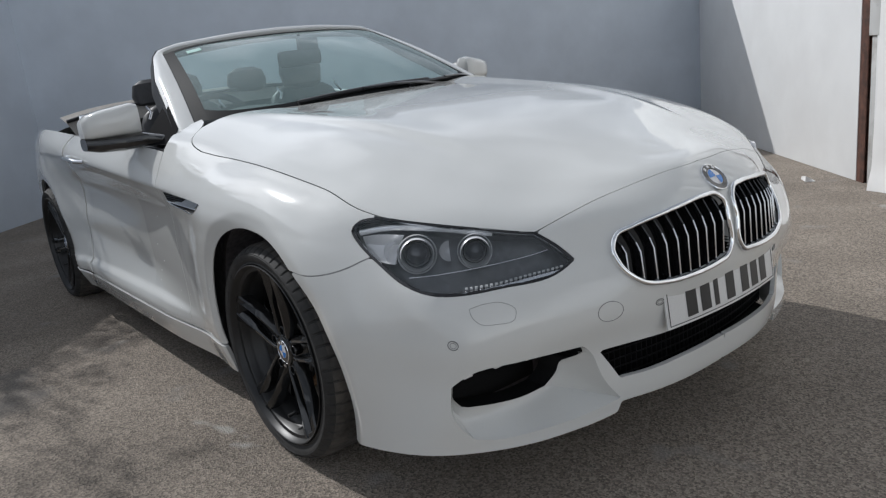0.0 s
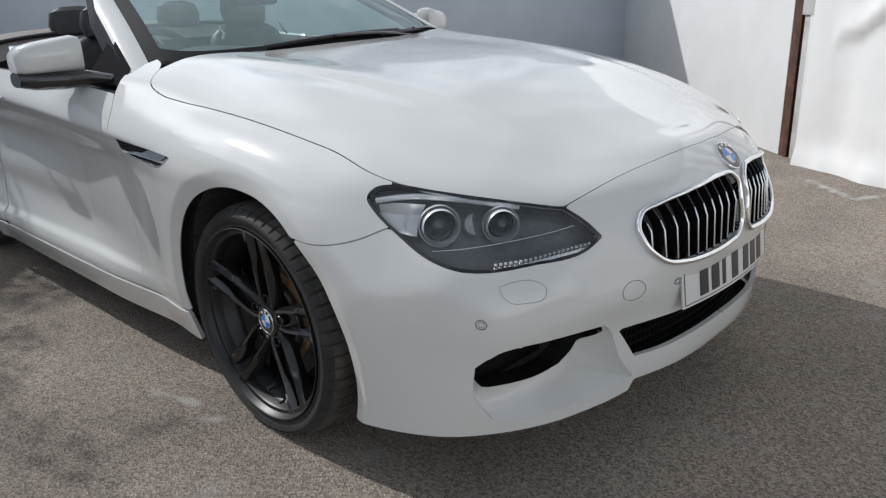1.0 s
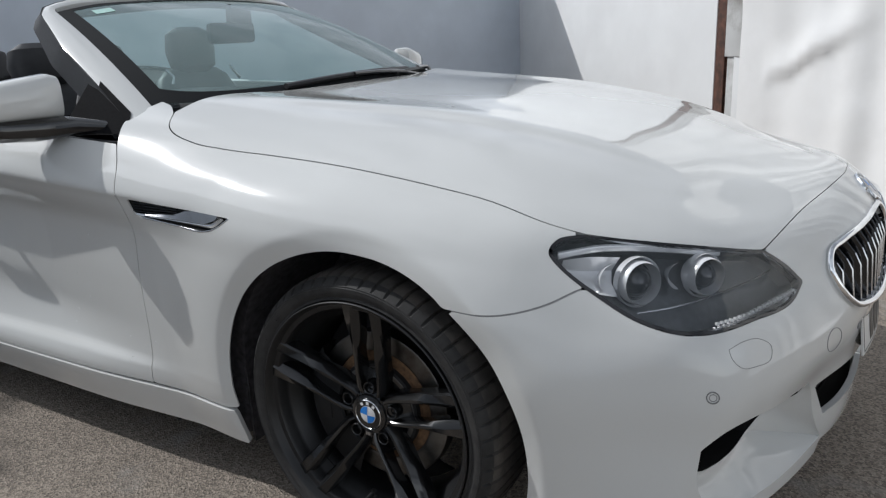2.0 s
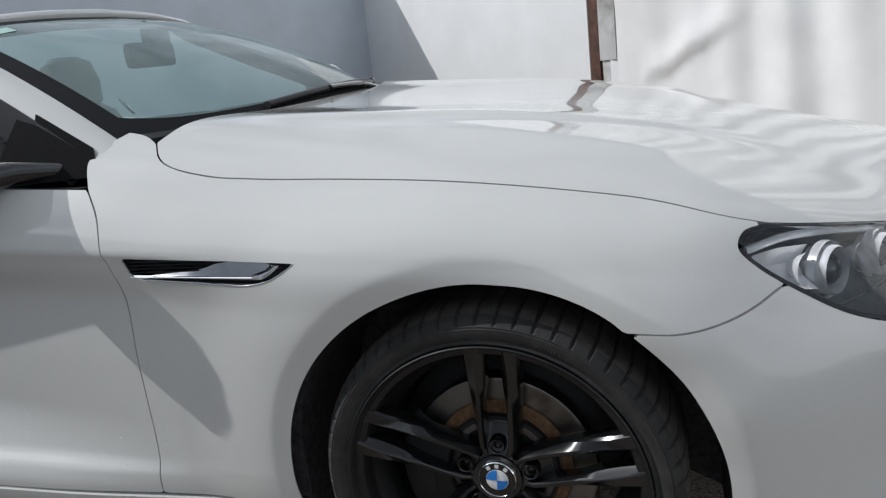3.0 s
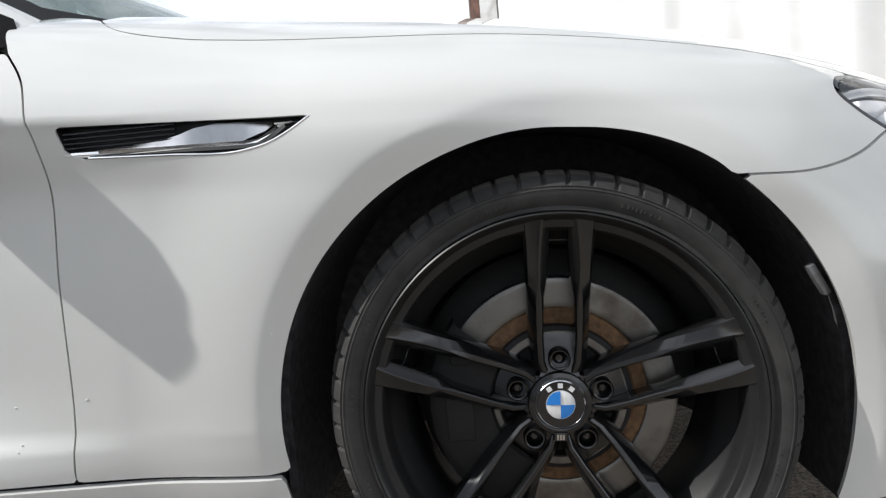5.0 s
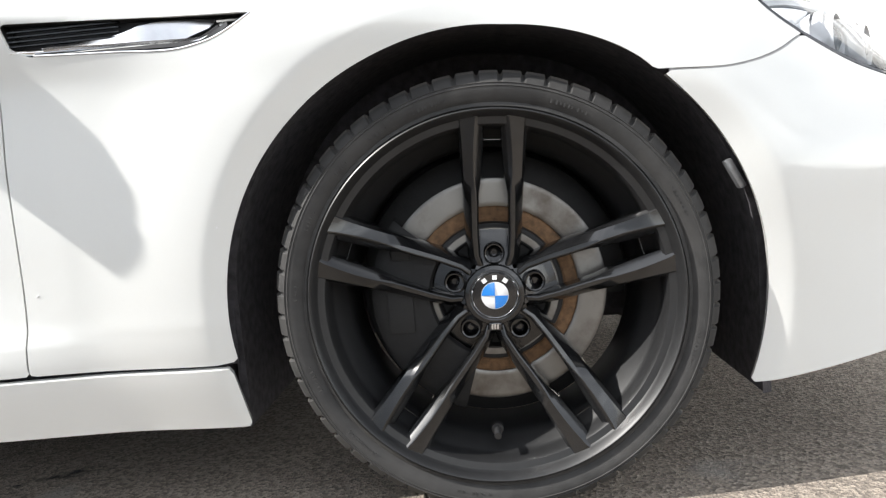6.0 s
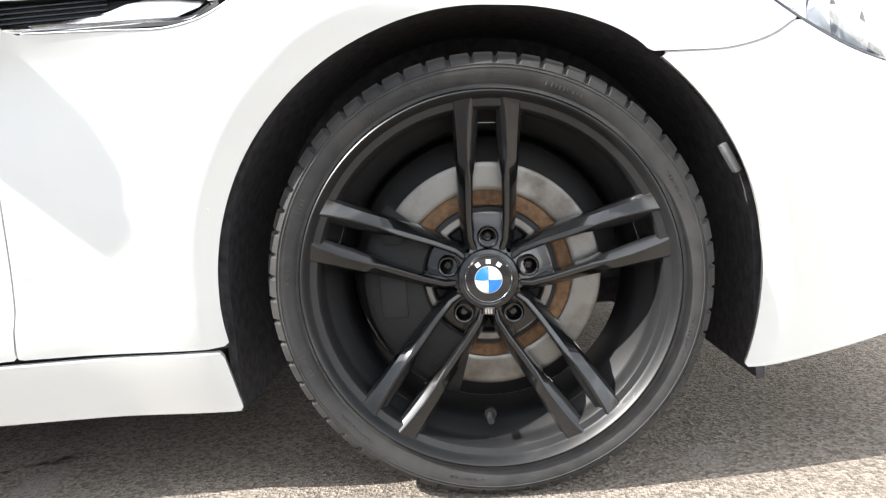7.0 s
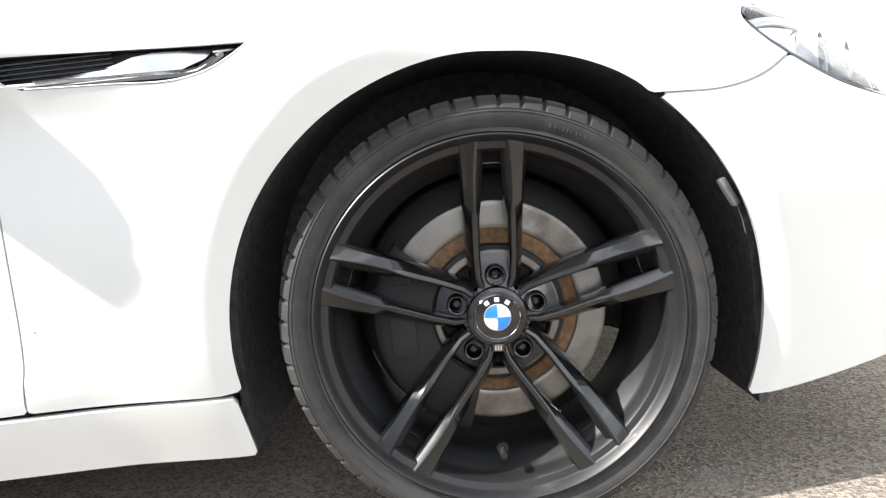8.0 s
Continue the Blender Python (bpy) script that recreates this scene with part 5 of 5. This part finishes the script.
def on_glass(y, t, out):
    """A point on the glass at a width and a height from base to top, set off outwards."""
    i = float(np.interp(-abs(y), [p[1] for p in GL_BASE], range(20)))
    a, c = int(i), min(19, int(i) + 1)
    p = glass_point(a, t) * (1 - i + a) + glass_point(c, t) * (i - a)
    return (p[0] + .4 * out, y, p[2] + .9 * out)


for ys, ts in (((-.36, -.16, .06, .30), (.018, .034, .042, .038)), ((.16, .34, .50, .60), (.014, .024, .032, .034))):
    pts = [on_glass(y, t, .010) for y, t in zip(ys, ts)]
    arm = part("wiper", tube(bmesh.new(), spline(pts, 14), .013, 8, flat=.75), BLACK, car, "black wiper blade")
    tube_pts = [on_glass(ys[3] + .08, -.02, .010), on_glass(ys[2] + .10, .012, .018), on_glass(ys[1] + .08, .026, .018)]
    part("wiper_arm", tube(bmesh.new(), spline(tube_pts, 8), .008, 8), GLOSS, arm)

# dashboard, wheel, seats
b = bmesh.new()
rows = []
for x, z0, z1 in ((-.80, .95, 1.0), (-.95, .90, 1.02), (-1.12, .82, 1.02), (-1.25, .75, 1.0), (-1.29, .70, .93), (-1.27, .55, .80)):
    rows.append([(x + .2 * max(0, 1 - (y / .7) ** 2) * max(0, (x + 1.12) / .32), y, z1 - .02 * abs(y) ** 2 + .025 * math.exp(-((y + .38) / .16) ** 2)) for y in np.linspace(-.74, .74, 31)])
loft(b, rows, closed=False)
part("dashboard", tidy(b), DASH, car, "dark vinyl dashboard")
b = bmesh.new()
m = Matrix.Translation((-1.42, -.38, .93)) @ Matrix.Rotation(radians(-24), 4, "Y")
ringp = [m @ Vector((0, .185 * math.cos(a), .185 * math.sin(a))) for a in np.linspace(0, 2 * math.pi, 41)[:-1]]
tube(b, ringp, .016, 10, closed=True)
steer = part("steering_wheel", b, LEATHER, car, "leather steering wheel")
b = bmesh.new()
box(b, (-.02, -.07, -.065), (.03, .07, .06), .02, m)
box(b, (-.005, -.18, -.02), (.01, .18, .015), .006, m)
box(b, (-.005, -.02, -.18), (.01, .02, 0), .006, m)
part("steering_hub", tidy(b), LEATHER, steer)
b = bmesh.new()
box(b, (-1.35, -.42, .80), (-1.15, -.34, .93), .02)
part("steering_column", tidy(b), DASH, steer)


def cushion(b, rows):
    """Skins rounded sections given as centre, half width, half depth and tilt."""
    rings = []
    for x, y, z, hw, hd, ax in rows:
        ring = []
        for k in range(24):
            a = 2 * math.pi * k / 24
            c, si = math.cos(a), math.sin(a)
            dy, dd = hw * math.copysign(abs(c) ** .6, c), hd * math.copysign(abs(si) ** .6, si)
            ring.append((x + dd * math.cos(ax), y + dy, z + dd * math.sin(ax)))
        rings.append(ring)
    return tidy(loft(b, rings))


def seat(x, y, name="front_seat", up=0.0):
    b = cushion(bmesh.new(), [(x - .02, y, .52, .20, .05, 0.3), (x - .05, y, .58, .25, .075, .3), (x - .10, y, .72, .25, .085, .25), (x - .15, y, .86, .235, .075, .2), (x - .19, y, .98, .225, .06, .2), (x - .205, y, 1.04, .20, .05, .2), (x - .215, y, 1.075, .15, .035, .2), (x - .22, y, 1.09, .09, .015, .2)])
    st = part(name, b, LEATHER, car, "dark leather sports seat")
    part("headrest", cushion(bmesh.new(), [(x - .19, y, 1.06, .07, .03, .2), (x - .19, y, 1.085, .115, .05, .2), (x - .20, y, 1.14 + up * .6, .13, .055, .2), (x - .21, y, 1.20 + up, .115, .045, .2), (x - .215, y, 1.225 + up, .07, .02, .2)]), LEATHER, st)
    b = cushion(bmesh.new(), [(x + .42, y, .44, .16, .03, 1.4), (x + .38, y, .46, .24, .07, 1.5), (x + .15, y, .47, .25, .085, 1.55), (x - .02, y, .47, .23, .08, 1.6)])
    part("seat_cushion", b, LEATHER, st)
    for dy in (-.20, .20):
        b = tube(bmesh.new(), spline([(x - .05, y + dy, .64), (x - .09, y + dy * 1.1, .80), (x - .145, y + dy * .98, .96)], 8), .045, 10)
        part("bolster", b, LEATHER, st)
        if name == "front_seat":
            b = tube(bmesh.new(), [(x - .10, y + dy * 1.02, 1.02), (x - .115, y + dy * .92, 1.055), (x - .15, y + dy * .96, 1.085)], .007, 8)
            part("belt_guide", b, SILVER, st, "bright metal belt guide")


seat(-1.75, -.37)
seat(-1.75, .37, up=.045)
seat(-2.35, -.30, "rear_seat")
seat(-2.35, .30, "rear_seat")
b = bmesh.new()
box(b, (-2.45, -.80, .28), (-.9, .80, .34), .02)
box(b, (-2.2, -.09, .34), (-1.3, .09, .62), .03)
part("cabin_floor", tidy(b), DASH, car)
for s in (1, -1):
    b = bmesh.new()
    rows = [[(-.82, -.80 * s, .34), (-.82, -.80 * s, .80), (-.82, -.845 * s, .935), (-.82, -.872 * s, .936)], [(-1.5, -.79 * s, .34), (-1.5, -.79 * s, .82), (-1.5, -.84 * s, .962), (-1.5, -.878 * s, .964)], [(-2.45, -.78 * s, .34), (-2.45, -.79 * s, .84), (-2.45, -.86 * s, .995), (-2.45, -.888 * s, .997)]]
    loft(b, rows, closed=False)
    part("door_lining", tidy(b), LEATHER, car, "black leather door lining")
# folded roof under its cover
b = bmesh.new()
rows = []
for x, hw, z in ((-2.42, .78, 1.02), (-2.5, .80, 1.09), (-2.75, .78, 1.125), (-3.0, .72, 1.115), (-3.1, .66, 1.06)):
    rows.append([(x - .10 * (y * y), y * hw, z - .05 * abs(y) ** 4) for y in np.linspace(-1, 1, 21)])
loft(b, rows, closed=False)
part("roof_cover", tidy(b), CANVAS, car, "taupe cover over the folded roof")
b = tube(bmesh.new(), [(x, y, z + .012) for x, y, z in rows[1]], .016, 8, flat=.7)
part("cover_trim", b, BLACK, car, "black trim round the roof cover")
# rear-view mirror, toll tag and sticker on the glass
b = bmesh.new()
box(b, (-1.285, -.105, 1.182), (-1.256, .125, 1.260), .022)
box(b, (-1.305, .015, 1.245), (-1.262, .125, 1.318), .02)
rv = part("rear_view_mirror", tidy(b), BLACK, car, "black rear-view mirror")
part("mirror_stalk", tube(bmesh.new(), [(-1.275, .03, 1.27), (-1.285, .03, 1.30), (-1.295, .03, 1.325)], .014, 10), BLACK, rv)
STICKER = node_mat("tax_disc", (0.45, 0.68, 0.62), 0.5, spread=0.08, scale=80)
b = bmesh.new()
q = [glass_point(3, .88), glass_point(5, .88), glass_point(5, .93), glass_point(3, .93)]
b.faces.new([b.verts.new((p[0] + .0014, p[1], p[2] + .0014)) for p in q])
part("windscreen_sticker", tidy(b), STICKER, windscreen, "pale green sticker")

LEAN = 0.0
# ---- the yard's things ----
START = POST + 0.345 * ALONG
SHEET_WAY = Vector((0.875, -0.484, 0)).normalized()
SHEET_OUT = Vector((SHEET_WAY.y, -SHEET_WAY.x, 0))


def sheet_bm(length, height, seed):
    """Hanging plastic sheeting: hanging folds, slack bulges and a creased foot."""
    b = bmesh.new()
    nx, nz = 260, 70
    rows = []
    for i in range(nx + 1):
        s = length * i / nx
        row = []
        for j in range(nz + 1):
            z = height * j / nz
            f = .05 * noise.noise((s * 1.7 + seed, z * .25, 1)) + (.006 + .018 * s) * noise.noise((s * 5.0, z * .5 + seed, 3)) + .007 * s * math.sin(12 * s + 2.5 * noise.noise((s, z * .7, 5)))
            f += .05 * max(0, noise.noise((s * 2.4 + .6 * z, z * 1.6, 9 + seed))) ** 1.2
            cr = noise.ridged_multi_fractal((s * 1.1 + .35 * z + seed, z * .8, 2.0), 1.0, 2.1, 3, 1.0, 2.0)
            f += .016 * cr * (.4 + .6 * max(0, noise.noise((s * .9, z * .8, 11))))
            f += .013 * min(1, max(0, (s - .3) / .6)) * math.sin(17 * s + 2.2 * noise.noise((s * 1.3, z * .3, 5)))
            d = z - (.93 + .5 * (s - .36) + .03 * noise.noise((s * 6, 4, 1)))      # slack swag near the post
            f += .035 * math.exp(-(d / (.16 if d > 0 else .03)) ** 2) * min(1, max(0, (s - .18) / .15)) * min(1, max(0, (1.0 - s) / .3))
            f += .10 * math.exp(-((z - .0) / .12) ** 2) * (.5 + .5 * noise.noise((s * 4, 0, 7)))
            p = START + SHEET_WAY * s + SHEET_OUT * (f + .05)
            row.append(b.verts.new((p.x, p.y, z + .003)))
        rows.append(row)
    for a, c in zip(rows, rows[1:]):
        for j in range(nz):
            b.faces.new((a[j], c[j], c[j + 1], a[j + 1]))
    return b


thing("hanging_sheet", sheet_bm(6.0, 3.4, 2.0), SHEET, "white plastic sheeting hung in loose folds to the ground", "sheet", sharp=180)
wall_box("wall_behind_sheet", POST + 0.22 * ALONG, SHEET_WAY, 6.4, 3.35, 0.1, WHITEWALL, "white wall behind the hanging sheeting", 1)
b = bmesh.new()
box(b, (.125, -.030, 0), (.275, -.014, 1.03), .003, pm)
box(b, (.110, -.014, 1.03), (.290, .002, 3.4), .003, pm)
thing("board", tidy(b), BOARD, "dirty pale board fixed beside the rusty post", "board")
b = bmesh.new()
loft(b, [[(-.60, 3.80, .004), (-.52, 3.70, .004), (-.46, 3.74, .004)], [(-.585, 3.785, .03), (-.525, 3.715, .045), (-.49, 3.745, .02)]])
thing("paper_scrap", tidy(b), PAPER, "small white scrap lying on the asphalt", "litter")


def dapple_tree(foot, height, spread, seed):
    """A thin small tree: tapered trunk, limbs and loose clumps of leaves."""
    rng = random.Random(seed)
    tree = tagged(new("tree"), "small leafy tree, unseen, added behind the grey wall to dapple the ground", "tree")
    tree.location = foot
    b = bmesh.new()
    limbs = [([(0, 0, 0), (.04, .03, height * .35), (-.03, .05, height * .62), (.02, 0, height * .95)], .055)]
    for k in range(9):
        a, z0 = k * 2.4 + rng.uniform(-.3, .3), height * rng.uniform(.45, .72)
        r = spread * rng.uniform(.6, 1.0)
        limbs.append(([(0, 0, z0), (.45 * r * math.cos(a), .45 * r * math.sin(a), z0 + .22 * height * rng.uniform(.5, .9)), (r * math.cos(a), r * math.sin(a), min(height * 1.0, z0 + .30 * height * rng.uniform(.6, 1.1)))], .02))
    for pts, r0 in limbs:
        path = [Vector(p) for p in spline(pts, 10)]
        rings = []
        for i, p in enumerate(path):
            r = r0 * (1 - .85 * i / 9)
            rings.append([p + Vector((r * math.cos(a), r * math.sin(a), 0)) for a in np.linspace(0, 2 * math.pi, 9)[:-1]])
        loft(b, rings)
    trunk = part("trunk", tidy(b), BARK, tree)
    verts, faces = [], []
    for pts, r0 in limbs:
        path = spline(pts, 12)
        for p in path[4 if r0 < .05 else 8:]:
            for _ in range(2):
                c = Vector(p) + Vector((rng.gauss(0, .10), rng.gauss(0, .10), rng.gauss(0, .09)))
                for _ in range(16):
                    q = c + Vector((rng.gauss(0, .07), rng.gauss(0, .07), rng.gauss(0, .06)))
                    m = Euler((rng.uniform(-.9, .9), rng.uniform(-.9, .9), rng.uniform(0, 6.28))).to_matrix()
                    h = rng.uniform(.022, .04)
                    n = len(verts)
                    verts += [tuple(q + m @ Vector(v)) for v in ((-h, 0, 0), (0, -h * .45, .004), (h, 0, 0), (0, h * .45, .004))]
                    faces.append((n, n + 1, n + 2, n + 3))
    me = bpy.data.meshes.new("crown")
    me.from_pydata(verts, [], faces)
    me.materials.append(LEAF)
    crown = new("crown", me)
    crown.parent = tree
    tagged(crown, "loose green leaves", kind="stuff")
    return tree


BARK = node_mat("bark", (0.12, 0.09, 0.065), 0.9, spread=0.3, scale=30, bump=0.4, bump_scale=80)
LEAF = node_mat("leaf", (0.06, 0.10, 0.03), 0.6, spread=0.35, scale=8)
# out of view; added so its crown breaks up the wall's shadow edge
dapple_tree(LEFTC + 2.75 * ALONG - 0.45 * BACK, 3.9, 1.25, 5)
